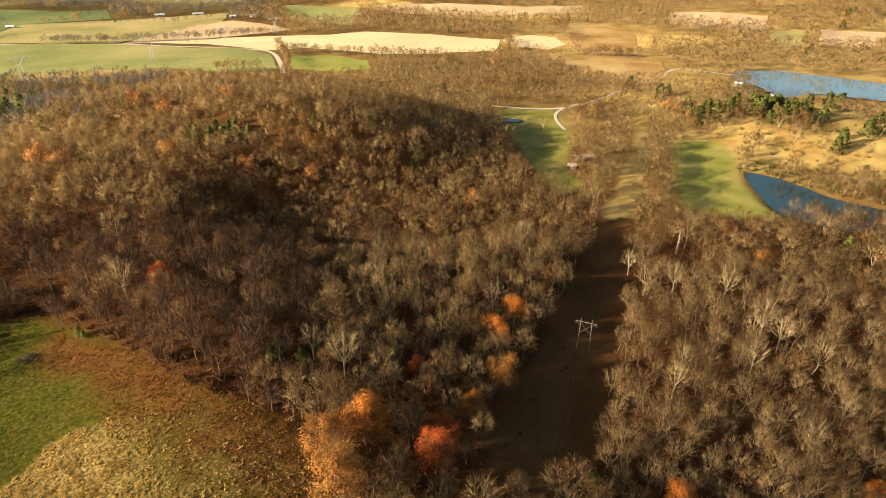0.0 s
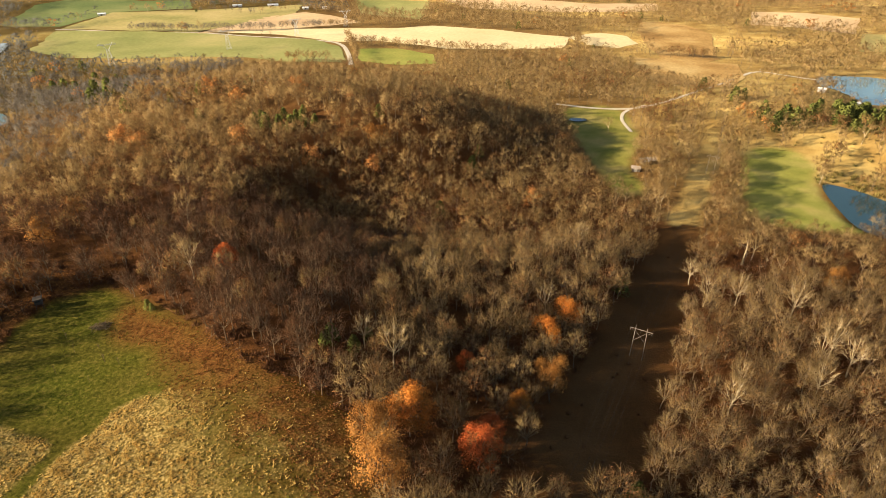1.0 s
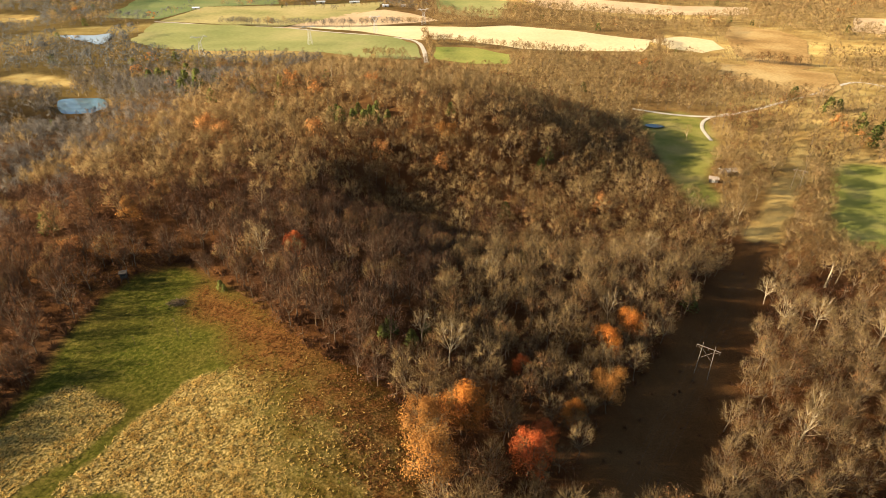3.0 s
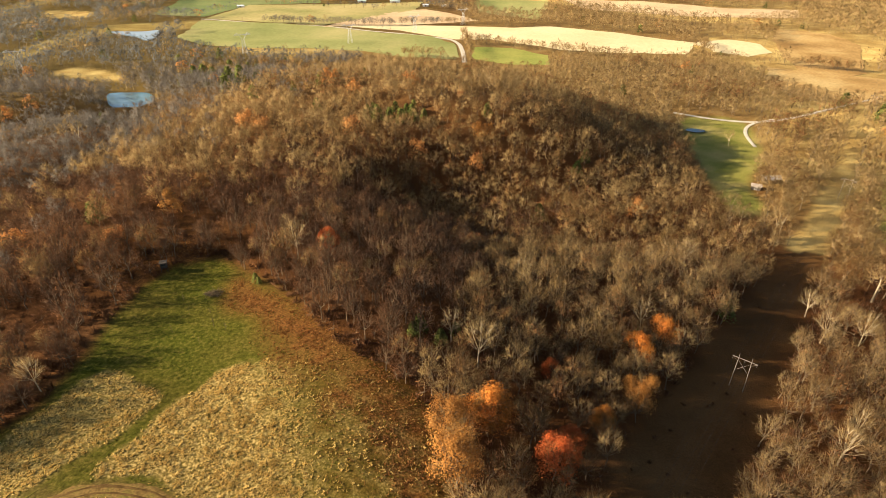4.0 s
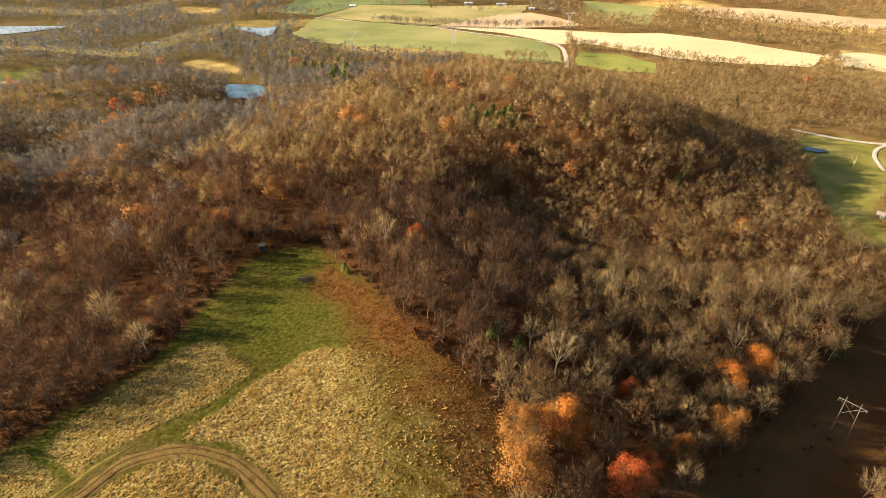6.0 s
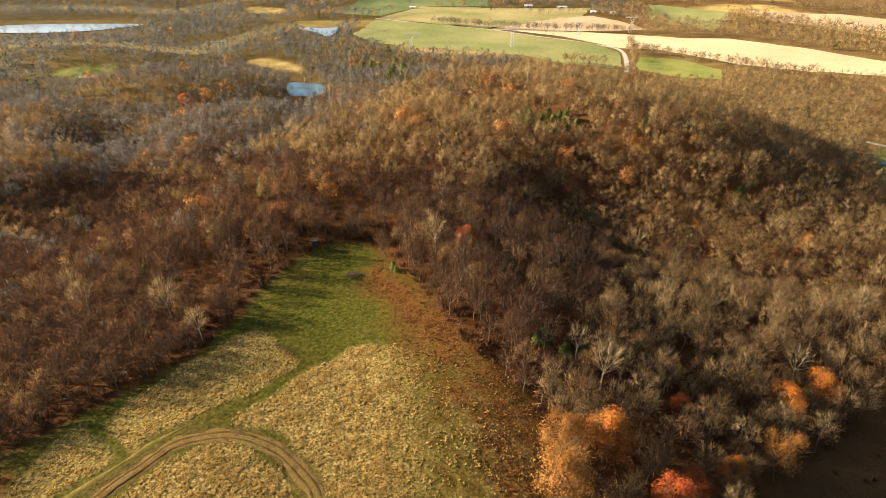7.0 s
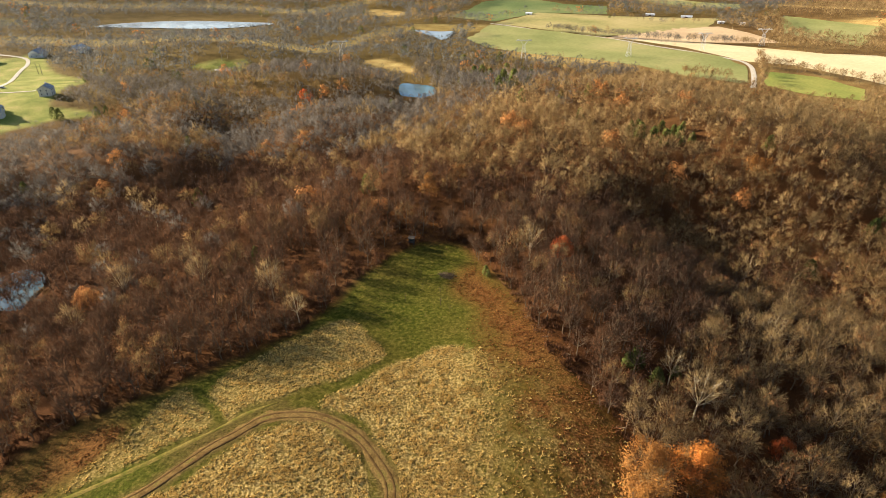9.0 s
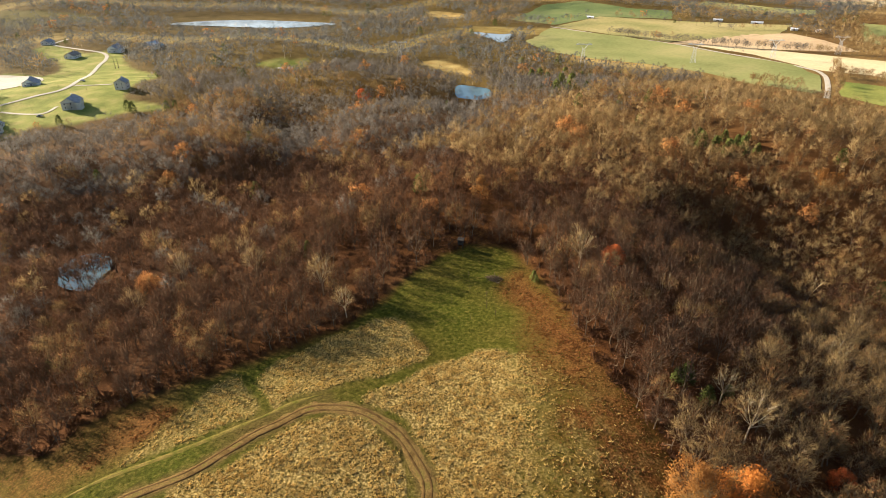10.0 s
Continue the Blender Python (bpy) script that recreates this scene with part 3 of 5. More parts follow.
FIELDS = [
    ("crop_field", FIELD_GREEN, CROP, "broad green winter crop field with dry streaks"),
    ("stubble_field", FIELD_STUBBLE, STUBBLE, "pale straw-coloured corn stubble field"),
    ("crop_field", FIELD_GREEN_B, CROP_B, "small bright green crop field by the road"),
    ("stubble_field", FIELD_STUBBLE_B, STUBBLE, "small pale stubble field beyond a hedgerow"),
    ("pasture", PASTURE, PASTURE_M, "rough yellow-green pasture with scattered bushes"),
    ("stubble_field", FIELD_TAN_C, STUBBLE_B, "brown stubble field behind a tree row"),
    ("pasture", HILL_GREEN, CROP_DEEP, "green hillside pasture in the distance"),
    ("pasture", FAR_A, CROP, "strip of green pasture between distant woods"),
    ("stubble_field", FAR_B, STUBBLE, "pale distant stubble strip"),
    ("weedy_field", FIELD_BROWN, WEEDS, "fallow field of brown and rust-coloured weeds"),
    ("weedy_field", FIELD_RED, WEEDS, "narrow fallow field of reddish dead grass"),
    ("stubble_field", STRIP_A, STUBBLE_B, "long tan stubble strip between distant woods"),
    ("stubble_field", STRIP_B, STUBBLE_B, "tan stubble strip beyond the lake"),
    ("pasture", STRIP_C, PASTURE_M, "small dry pasture among distant woods"),
    ("pasture", FIELD_NORTH, CROP, "green pasture behind a belt of woods"),
    ("stubble_field", FIELD_FAR, STUBBLE_B, "long tan field near the horizon"),
]
field_lines = []
for name, line, mat, label in FIELDS:
    o = ragged(line)
    field_lines.append(o)
    drape(name, o, mat, label, "field")
for name, label in (("pond", "dark blue farm pond with clay banks"), ("lake", "blue lake beside a grass dam"), ("far_lake", "pale flooded marsh lake in the distance"),
                    ("slough", "silvery creek slough at the edge of a field"), ("far_pond", "small pond among the woods"), ("wood_pond", "small pond seen through bare trees"), ("vale_pond", "tiny dark pond in the valley grass")):
    o, level = W[name]
    c = o.mean(0)
    drape(name, c + (o - c) * 1.04, WATER_PALE if name in ("far_lake", "slough") else LAKE_WATER if name in ("lake", "far_pond", "wood_pond") else WATER, label, "pond", level=level)
drape("sand_flat", smooth([(-640, 40), (-655, 75), (-700, 80), (-745, 50), (-700, 30)]), SAND, "pale bare building ground beside a house", "ground")
drape("sand_bunker", smooth([(-575, 276), (-566, 286), (-560, 283), (-569, 274)]), SAND, "pale sand patch in the green", "ground", lift=0.5, step=6)


def ribbon(name, line, width, mat, label, category, lift=0.25):
    p = smooth(line, False, 8)
    t = np.gradient(p, axis=0)
    t /= np.linalg.norm(t, axis=1, keepdims=True)
    n = np.c_[-t[:, 1], t[:, 0]]
    rows = [p + n * width * s for s in (-0.5, -0.17, 0.17, 0.5)]
    v = np.concatenate([np.c_[q, height(q[:, 0], q[:, 1]) + lift + (0.08 if i in (1, 2) else 0)] for i, q in enumerate(rows)])
    m = len(p)
    quads = [(k * m + i, k * m + i + 1, (k + 1) * m + i + 1, (k + 1) * m + i) for k in range(3) for i in range(m - 1)]
    return tagged(link_mesh(name, v, quads, [mat], flat=False), label, category, kind="structure")


for name, line, width in ROADS:
    ribbon(name, line, width * 0.85, GRAVEL, "pale gravel %s winding through grass" % ("road" if width > 4.0 else "lane"), "road")


def worn_way(name, line, offset, half, mat, label, lift, waver=0.3):
    """A strip of worn ground with ragged edges, laid along a line."""
    p = smooth(line, False, 14)
    t = np.gradient(p, axis=0)
    t /= np.linalg.norm(t, axis=1, keepdims=True)
    n = np.c_[-t[:, 1], t[:, 0]]
    m = len(p)
    edge = [half * (1 + waver * np.convolve(EDGE.normal(size=m + 8), np.ones(9) / 4, "valid").clip(-1.5, 1.5)) for _ in (0, 1)]
    ends = np.clip(np.minimum(np.arange(m), m - 1 - np.arange(m)) / 16, 0.05, 1)
    rows = []
    for k in (-1, -0.5, 0, 0.5, 1):
        q = p + n * (offset + k * (edge[0] if k < 0 else edge[1]) * ends)[:, None]
        rows.append(np.c_[q, land(q[:, 0], q[:, 1]) + lift - (0.12 if abs(k) == 1 else 0)])
    quads = [(k * m + i, k * m + i + 1, (k + 1) * m + i + 1, (k + 1) * m + i) for k in range(4) for i in range(m - 1)]
    return tagged(link_mesh(name, np.concatenate(rows), quads, [mat], flat=False), label, "track", kind="structure")


worn_way("mown_path", LANE, 0.0, 0.8, TRAMPLED, "pale trampled grass path along the dirt track", 0.06)
worn_way("dirt_track", TRACK, 0.0, 2.0, TRACK_DIRT, "bare brown farm track curving through dry grass", 0.09, 0.3)
for _side in (-0.85, 0.85):
    worn_way("wheel_rut", TRACK, _side, 0.42, RUT, "dark wheel rut pressed into the farm track", 0.12, 0.35)


# ---- trees ----
RNG = np.random.RandomState(11)


class Soup:
    """Corners, triangles, materials and shading normals."""

    def __init__(self):
        self.v, self.f, self.m, self.nv, self.n = [], [], [], [], 0

    def tube(self, p, q, r0, r1, sides, mat):
        d = q - p
        d = d / (np.linalg.norm(d) + 1e-9)
        a = np.cross(d, (0.3, 0.9, 0.1))
        a /= np.linalg.norm(a) + 1e-9
        b = np.cross(d, a)
        ang = np.arange(sides) * 2 * np.pi / sides
        ring_v = np.cos(ang)[:, None] * a + np.sin(ang)[:, None] * b
        k = self.n
        if r1 > 0:
            self.v += [p + ring_v * r0, q + ring_v * r1]
            self.nv += [ring_v, ring_v]
            for i in range(sides):
                j = (i + 1) % sides
                self.f += [(k + i, k + j, k + sides + j), (k + i, k + sides + j, k + sides + i)]
                self.m += [mat, mat]
            self.n += 2 * sides
        else:
            self.v += [p + ring_v * r0, q[None]]
            self.nv += [ring_v, d[None]]
            for i in range(sides):
                self.f.append((k + i, k + (i + 1) % sides, k + sides))
                self.m.append(mat)
            self.n += sides + 1

    def facet(self, a, b, c, mat, face):
        n = unit(np.cross(b - a, c - a))
        if face is None:
            face = n
        elif n @ face < 0:
            b, c = c, b
        k = self.n
        self.v.append(np.array([a, b, c]))
        self.nv.append(np.array([face, face, face]))
        self.f.append((k, k + 1, k + 2))
        self.m.append(mat)
        self.n += 3

    def blade(self, p, d, length, width, mat, face=None, rough=0.35):
        """A tapering twig; face: the way its broad side looks."""
        s = np.cross(d, RNG.normal(size=3) if face is None else face + RNG.normal(size=3) * rough)
        s *= width / 2 / (np.linalg.norm(s) + 1e-9)
        self.facet(p - s, p + s, p + d * length, mat, None if face is None else unit(face + RNG.normal(size=3) * 0.15))

    def leaf(self, p, size, mat, face):
        a, b = RNG.normal(size=3), RNG.normal(size=3)
        a = unit(a - face * (a @ face) * 0.5) * size
        b = unit(b - face * (b @ face) * 0.5) * size
        self.facet(p, p + a, p + b, mat, unit(face * 0.9 + np.array([0, 0, 0.15]) + RNG.normal(size=3) * 0.4))

    def arrays(self):
        return np.concatenate(self.v), np.array(self.f, np.int32), np.array(self.m, np.int32), np.concatenate(self.nv)


def unit(v):
    return v / (np.linalg.norm(v) + 1e-9)


def bare_tree(lod, h=15.0, spread=1.0, leaves=0, leaf_size=0.4, twiggy=1.0, low=0.2, dense=1.0):
    """A bare hardwood whose limbs fan out into a lumpy dome of twigs: materials 0 bark, 1 twigs, 2 leaves. lod 0 near to 3 far."""
    s = Soup()
    lean = RNG.normal(size=2) * 0.4
    fork = np.array([lean[0], lean[1], h * 0.36])
    mid = fork * 0.5 + np.array([RNG.normal() * 0.2, RNG.normal() * 0.2, 0])
    r = h * 0.0125
    if lod == 0:
        s.tube(np.array([0, 0, -0.5]), mid, r * 1.25, r, 6, 0)
        s.tube(mid, fork, r, r * 0.75, 5, 0)
    else:
        s.tube(np.array([0, 0, -0.5]), fork, r * 1.3, 0, 3, 0)
    heart = np.array([lean[0], lean[1], h * (0.5 + 0.45 * low)])
    wide, tall = (0.27, 0.30, 0.31, 0.33)[lod] * h * spread, (0.97 * h - heart[2])
    if lod == 3:
        tops = []
        for _ in range(round(31 * dense)):
            v = unit(RNG.normal(size=3) + np.array([0, 0, 0.35]))
            v[2] = max(v[2], -0.7)
            c = heart + v * (0.45 + 0.52 * RNG.rand() ** 0.7) * np.array([wide, wide, tall])
            out = unit(v + np.array([0, 0, 0.3]))
            a = unit(RNG.normal(size=3) * 0.5 + out * 0.5 + np.array([0, 0, 0.7]))
            s.blade(c - a * h * 0.05, a, h * 0.13, h * 0.056 * twiggy, 1, out)
            tops.append((c, out))
        for _ in range(leaves):
            p, out = tops[RNG.randint(len(tops))]
            s.leaf(p + out * 0.25, leaf_size * (0.7 + 0.6 * RNG.rand()), 2, out)
        return s.arrays()
    # overlapping lumps of the crown, each at the end of a limb
    n_lump = (17, 11, 8)[lod]
    lumps = []
    for i in range(n_lump):
        k = (i + 0.5) / n_lump
        a = i * 2.39996 + RNG.rand() * 0.8
        up = 1.0 - 1.6 * k
        flat = np.sqrt(max(0.0, 1 - up * up))
        v = np.array([np.cos(a) * flat, np.sin(a) * flat, up])
        c = heart + v * (0.54 + 0.2 * RNG.rand()) * np.array([wide, wide, tall if up > 0 else tall * 0.9])
        lumps.append((c, v, wide * (0.4 + 0.14 * RNG.rand())))
    for i, (c, v, rl) in enumerate(lumps):
        o = fork * (0.66 + 0.3 * RNG.rand())
        bend = (o + c) / 2 + np.array([v[0], v[1], -0.2]) * wide * 0.16
        if lod == 0 and i % 2 == 0:
            s.tube(o, bend, r * 0.48, r * 0.34, 3, 0)
            s.tube(bend, c + v * rl * 0.5, r * 0.34, r * 0.1, 3, 0)
        elif i % 2 == 0:
            s.blade(o, unit(c - o), np.linalg.norm(c - o) * 1.2, (0.2, 0.22, 0.26)[lod], 0)
    twigs = round((31, 32, 20)[lod] * dense)
    root = np.array([lean[0], lean[1], h * 0.3])
    for c, v, rl in lumps:
        for j in range(twigs):
            w = unit(RNG.normal(size=3) + v * 0.5 + np.array([0, 0, 0.2]))
            q = c + w * rl * (0.15 + 0.75 * RNG.rand())
            g = unit(unit(q - root) * 0.7 + w * 0.45 + RNG.normal(size=3) * 0.24)
            face = unit(w * 0.6 + v * 0.8 + np.array([0, 0, 0.2]))
            if lod == 0 and j % 8 == 0:
                o = c - unit(c - root) * rl * 0.9
                s.blade(o, unit(q - o), np.linalg.norm(q - o) * 1.35, 0.09, 0)
            s.blade(q - g * rl * 0.3, g, rl * (0.5 + 0.45 * RNG.rand()), (0.073, 0.12, 0.205)[lod] * twiggy, 1, face)
    leafy = [lump for lump in lumps if RNG.rand() < 0.72] or lumps
    for _ in range(leaves):
        c, v, rl = leafy[int(len(leafy) * RNG.rand() ** 1.3)]
        w = unit(RNG.normal(size=3) + v * 0.7 + np.array([0, 0, 0.2]))
        s.leaf(c + w * rl * (1.25 - 0.9 * RNG.rand()), leaf_size * (0.6 + 0.7 * RNG.rand()), 2, unit(w + v * 0.4))
    return s.arrays()


def cedar(lod, h=8.0):
    """A dense evergreen of many needle sprays."""
    s = Soup()
    s.tube(np.array([0, 0, -0.4]), np.array([0, 0, h * 0.9]), 0.16, 0, (5, 3, 3, 3)[lod], 0)
    n = (420, 280, 210, 60)[lod]
    for i in range(n):
        k = (i + RNG.rand()) / n
        rad = h * 0.34 * (1 - k) ** 0.6 + 0.1
        a = i * 2.39996
        rr = rad * (0.45 + 0.65 * RNG.rand())
        p = np.array([np.cos(a) * rr, np.sin(a) * rr, h * (0.06 + 0.9 * k)])
        out = unit(np.array([np.cos(a), np.sin(a), 0.6]))
        s.blade(p, unit(np.array([np.cos(a), np.sin(a), 0.5]) + RNG.normal(size=3) * 0.5), (0.9, 0.95, 1.05, 1.6)[lod], (0.5, 0.6, 0.7, 1.3)[lod], 2, out, 0.6)
    return s.arrays()


def bush(lod, h=2.2):
    s = Soup()
    for i in range((46, 26, 20, 12)[lod]):
        a, t = RNG.rand() * 6.283, RNG.rand()
        p = np.array([np.cos(a), np.sin(a), 0]) * h * 0.45 * t
        d = unit(np.array([np.cos(a) * t, np.sin(a) * t, 1.1]) + RNG.normal(size=3) * 0.3)
        s.blade(p, d, h * (0.6 + 0.6 * RNG.rand()), (0.10, 0.2, 0.3, 0.4)[lod], 1, unit(np.array([np.cos(a), np.sin(a), 0.8])))
    return s.arrays()


KINDS = {
    "bare": dict(mats=(BARK, TWIG, LEAF_RUST), make=lambda l: bare_tree(l, 12.6, 1.0 + 0.36 * RNG.rand())),
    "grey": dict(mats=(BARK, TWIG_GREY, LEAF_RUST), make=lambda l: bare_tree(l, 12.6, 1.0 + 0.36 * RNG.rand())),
    "russet": dict(mats=(BARK, TWIG_RUSSET, LEAF_RUST), make=lambda l: bare_tree(l, 12.6, 1.0 + 0.3 * RNG.rand(), (60, 24, 10, 3)[l], (0.26, 0.4, 0.7, 1.2)[l], dense=0.85)),
    "amber": dict(mats=(BARK, TWIG, LEAF_AMBER), make=lambda l: bare_tree(l, 12.5, 1.25, (1500, 560, 240, 60)[l], (0.48, 0.6, 0.85, 1.4)[l], low=0.0)),
    # farthest western trees, haze carried by their twig colour
    "ash": dict(mats=(BARK, TWIG_HAZE, LEAF_RUST), make=lambda l: bare_tree(l, 12.6, 1.1 + 0.36 * RNG.rand())),
    "tan": dict(mats=(BARK, TWIG_TAN, LEAF_RUST), make=lambda l: bare_tree(l, 13, 0.92 + 0.36 * RNG.rand())),
    "oak": dict(mats=(BARK, TWIG, LEAF_RUST), make=lambda l: bare_tree(l, 12.6, 1.18, (170, 90, 40, 14)[l], (0.38, 0.5, 0.8, 1.3)[l])),
    "sycamore": dict(mats=(BARK_PALE, TWIG_TAN, LEAF_RUST), make=lambda l: bare_tree(l, 15, 1.1, twiggy=1.0)),
    "orange": dict(mats=(BARK, TWIG, LEAF_ORANGE), make=lambda l: bare_tree(l, 12.5, 1.2, (5600, 1000, 260, 60)[l], (0.25, 0.5, 0.9, 1.5)[l], low=0.0)),
    "gold": dict(mats=(BARK, TWIG, LEAF_GOLD), make=lambda l: bare_tree(l, 12.5, 1.2, (5600, 1000, 260, 60)[l], (0.25, 0.5, 0.9, 1.5)[l], low=0.0)),
    "red": dict(mats=(BARK, TWIG, LEAF_RED), make=lambda l: bare_tree(l, 11.5, 1.2, (5200, 900, 240, 56)[l], (0.25, 0.5, 0.9, 1.5)[l], low=0.0)),
    "cedar": dict(mats=(BARK, TWIG, NEEDLE), make=lambda l: cedar(l)),
    "thicket": dict(mats=(BARK, BRUSH, LEAF_RUST), make=lambda l: bare_tree(l, 7, 1.35, (0, 18, 10, 6)[l], 0.5, low=-0.35, dense=0.55)),
    "bush": dict(mats=(BARK, BRUSH, LEAF_RUST), make=lambda l: bush(l)),
}
TEMPLATES = {(k, l): [spec["make"](l) for _ in range((6, 5, 5, 4)[l])] for k, spec in KINDS.items() for l in (0, 1, 2, 3)}

BLOCK = [S[k] for k in ("meadow", "corridor", "vale", "meadow_r", "golf", "gold", "clear")] + field_lines + [o for o, _ in W.values()] + [W["far_lake"][0].mean(0) * 1.03 + (W["far_lake"][0] - W["far_lake"][0].mean(0)) * 1.4]
THIN = [(S["grass_r"], 0.93), (S["grass_r2"], 0.9), (S["knob"], 0.85), (S["lawn"], 1.0), (S["row1"], 0.75), (S["row2"], 0.97), (S["row3"], 0.7), (S["far_l"], 0.9), (S["dry"], 0.85)]
CLEAR_VIEW = [S[k] for k in ("vale", "meadow_r", "golf", "gold", "clear", "lawn")] + field_lines[:6] + [W[k][0] for k in ("lake", "far_lake", "slough", "far_pond")]
ROAD_LINES = [([(*p, 0) for p in smooth(line, False)], width) for _, line, width in ROADS]


def plant_spots():
    """Where trees stand: x, y and a ring number, on a loose grid that widens with distance."""
    res = []
    for ring, (r0, r1, gap, a0, a1) in enumerate(((62, 225, 6.3, -52, 106), (225, 360, 7.0, -45, 93), (360, 620, 8.3, -41, 90), (620, 1600, 10.8, -37, 86))):
        n = int(r1 / gap) + 1
        gx, gy = np.meshgrid(np.arange(-n, n + 1), np.arange(-n // 4, int(n / 0.87) + 2))
        x = (gx + 0.5 * (gy % 2)).ravel() * gap + RNG.uniform(-0.42, 0.42, gx.size) * gap
        y = gy.ravel() * gap * 0.87 + RNG.uniform(-0.42, 0.42, gx.size) * gap
        r, az = np.hypot(x, y), np.degrees(np.arctan2(-x, y))
        ok = (r > r0) & (r < r1) & (az > a0) & (az < a1)
        x, y = x[ok], y[ok]
        keep = np.ones(len(x), bool)
        for line in BLOCK:
            keep &= ~inside(x, y, line)
        for line, share in THIN:
            keep &= ~(inside(x, y, line) & (RNG.rand(len(x)) < share))
        for line, width in ROAD_LINES:
            keep &= seg_dist(x, y, line)[0] > width * 0.5 + 3.0
        # low growth where open ground lies in sight behind
        rr = np.hypot(x, y)
        low = np.zeros(len(x), bool)
        reach = 11.0 * rr / (EYE_Z - height(x, y) - 11.0)
        for line in CLEAR_VIEW:
            shut = np.zeros(len(x), bool)
            for k in (0.12, 0.35, 0.6, 0.85):
                g = 1 + reach * k / rr
                shut |= inside(x * g, y * g, line)
            keep &= ~(shut & (RNG.rand(len(x)) < 0.35))
            low |= shut
        # the wood west of the meadow is open underneath
        keep &= ~((x < -95) & (np.hypot(x, y) < 235) & (soft(x, y, S["meadow"], 70.0) > 0.08) & (RNG.rand(len(x)) < 0.05))
        # few tall trees stand about the meadow's far end
        keep &= ~((x < -120) & (x > -172) & (y > 85) & (y < 168) & (RNG.rand(len(x)) < 0.6))
        # open country to the east and beyond the lowland fields
        open_land = (np.hypot(x, y) > 640) & (far_strip(x, y) > 0.5) & (RNG.rand(len(x)) < 0.96)
        keep &= ~open_land
        keep &= ~((west_strip(x, y) > 0.5) & (RNG.rand(len(x)) < 0.93))
        res.append(np.c_[x[keep], y[keep], np.full(keep.sum(), ring), low[keep]])
    return np.concatenate(res)


# ---- trees that stand out, by kind: x, y, size ----
ORANGE_TREES = [(-19, 99, 1.35), (16, 145, 1.15), (24, 158, 1.1), (7, 114, 0.8), (-95, 266, 1.15), (-159, 323, 1.25), (-194, 264, 1.2), (-181, 259, 1.0), (54, 86, 1.0), (102, 91, 0.8), (-204, 37, 1.05), (-212, 36, 0.9), (-327, 93, 1.1), (-386, 272, 1.2), (-181, 256, 1.1), (-191, 257, 1.2), (-168, 139, 0.9)]
GOLD_TREES = [(-18, 101, 1.2), (-22, 81, 1.5), (-27, 93, 1.2), (18, 128, 1.2), (122, 189, 1.0), (-165, 166, 1.0), (-71, 290, 1.0), (-64, 292, 0.9), (-166, 187, 0.9)]
RED_TREES = [(-2, 93, 1.35), (1, 103, 0.9), (-7, 128, 0.7), (-91, 157, 1.05), (-397, 260, 1.3)]
OAK_TREES = [(195, 345, 1.1), (228, 362, 1.1), (93, 349, 1.2), (93, 327, 1.1), (-342, 38, 1.2), (-163, 123, 0.9)]
SYCAMORE_TREES = [(103, 175, 1.2), (76, 182, 1.0), (107, 155, 1.25), (109, 147, 1.2), (102, 151, 1.1), (74, 137, 1.0), (104, 216, 1.1), (161, 214, 1.15), (115, 137, 1.1), (221, 279, 1.1), (93, 297, 1.1), (76, 264, 1.0), (57, 265, 0.9), (62, 269, 0.9), (241, 593, 1.2), (5, 277, 0.9), (19, 325, 0.9), (70, 387, 0.8), (-37, 128, 0.9), (5, 277, 1.0), (79, 268, 1.0), (59, 279, 0.9)]
CEDAR_A = [(189, 406, 1.2), (180, 396, 1.1), (192, 398, 1.2), (228, 421, 1.1), (239, 409, 1.1), (242, 392, 1.1), (216, 421, 1.0), (181, 422, 0.9), (225, 401, 1.1), (232, 385, 1.0), (248, 389, 0.9), (248, 342, 0.9), (241, 336, 0.9), (271, 355, 1.0), (279, 359, 1.0), (323, 410, 1.1), (303, 435, 1.1), (298, 442, 1.0), (158, 489, 0.9), (168, 445, 1.0), (-46, 127, 0.9)]
CEDAR_B = [(-48, 125, 0.7), (-288, 377, 1.5), (-277, 376, 1.5), (-231, 324, 1.4), (-130, 294, 1.5), (-137, 297, 1.3), (-70, 310, 1.2), (-363, 429, 1.4), (-362, 440, 1.4), (-342, 427, 1.4), (-350, 463, 1.4), (-273, 352, 1.4), (-115, 292, 1.4), (-122, 293, 1.3), (-481, 108, 0.9), (-487, 106, 0.9), (-482, 59, 0.8), (-476, 131, 0.8), (-474, 137, 0.8), (-107, 135, 0.55), (-105, 134, 0.45)]
HEDGE_A = [(-488, 741), (-400, 739), (-322, 764), (-238, 799), (-198, 823)]
HEDGE_B = [(-181, 672), (-152, 676), (-85, 656), (-61, 650), (-4, 644)]
HEDGE_C = [(52, 753), (77, 748), (83, 680)]
HEDGE_D = [(-586, 900), (-501, 915), (-387, 905), (-340, 975)]
HEDGE_E = [(136, 660), (212, 643)]
HEDGE_F = [(-305, 951), (-243, 911), (-203, 924)]
HEDGE_G = [(-223, 584), (-202, 582), (-176, 578)]
HEDGE_H = [(116, 418), (146, 420)]
HEDGE_I = [(138, 356), (127, 317), (107, 262)]
HEDGE_K = [(-199, 728), (-177, 666), (-154, 602)]
HEDGE_J = [(175, 318), (199, 354), (215, 376)]


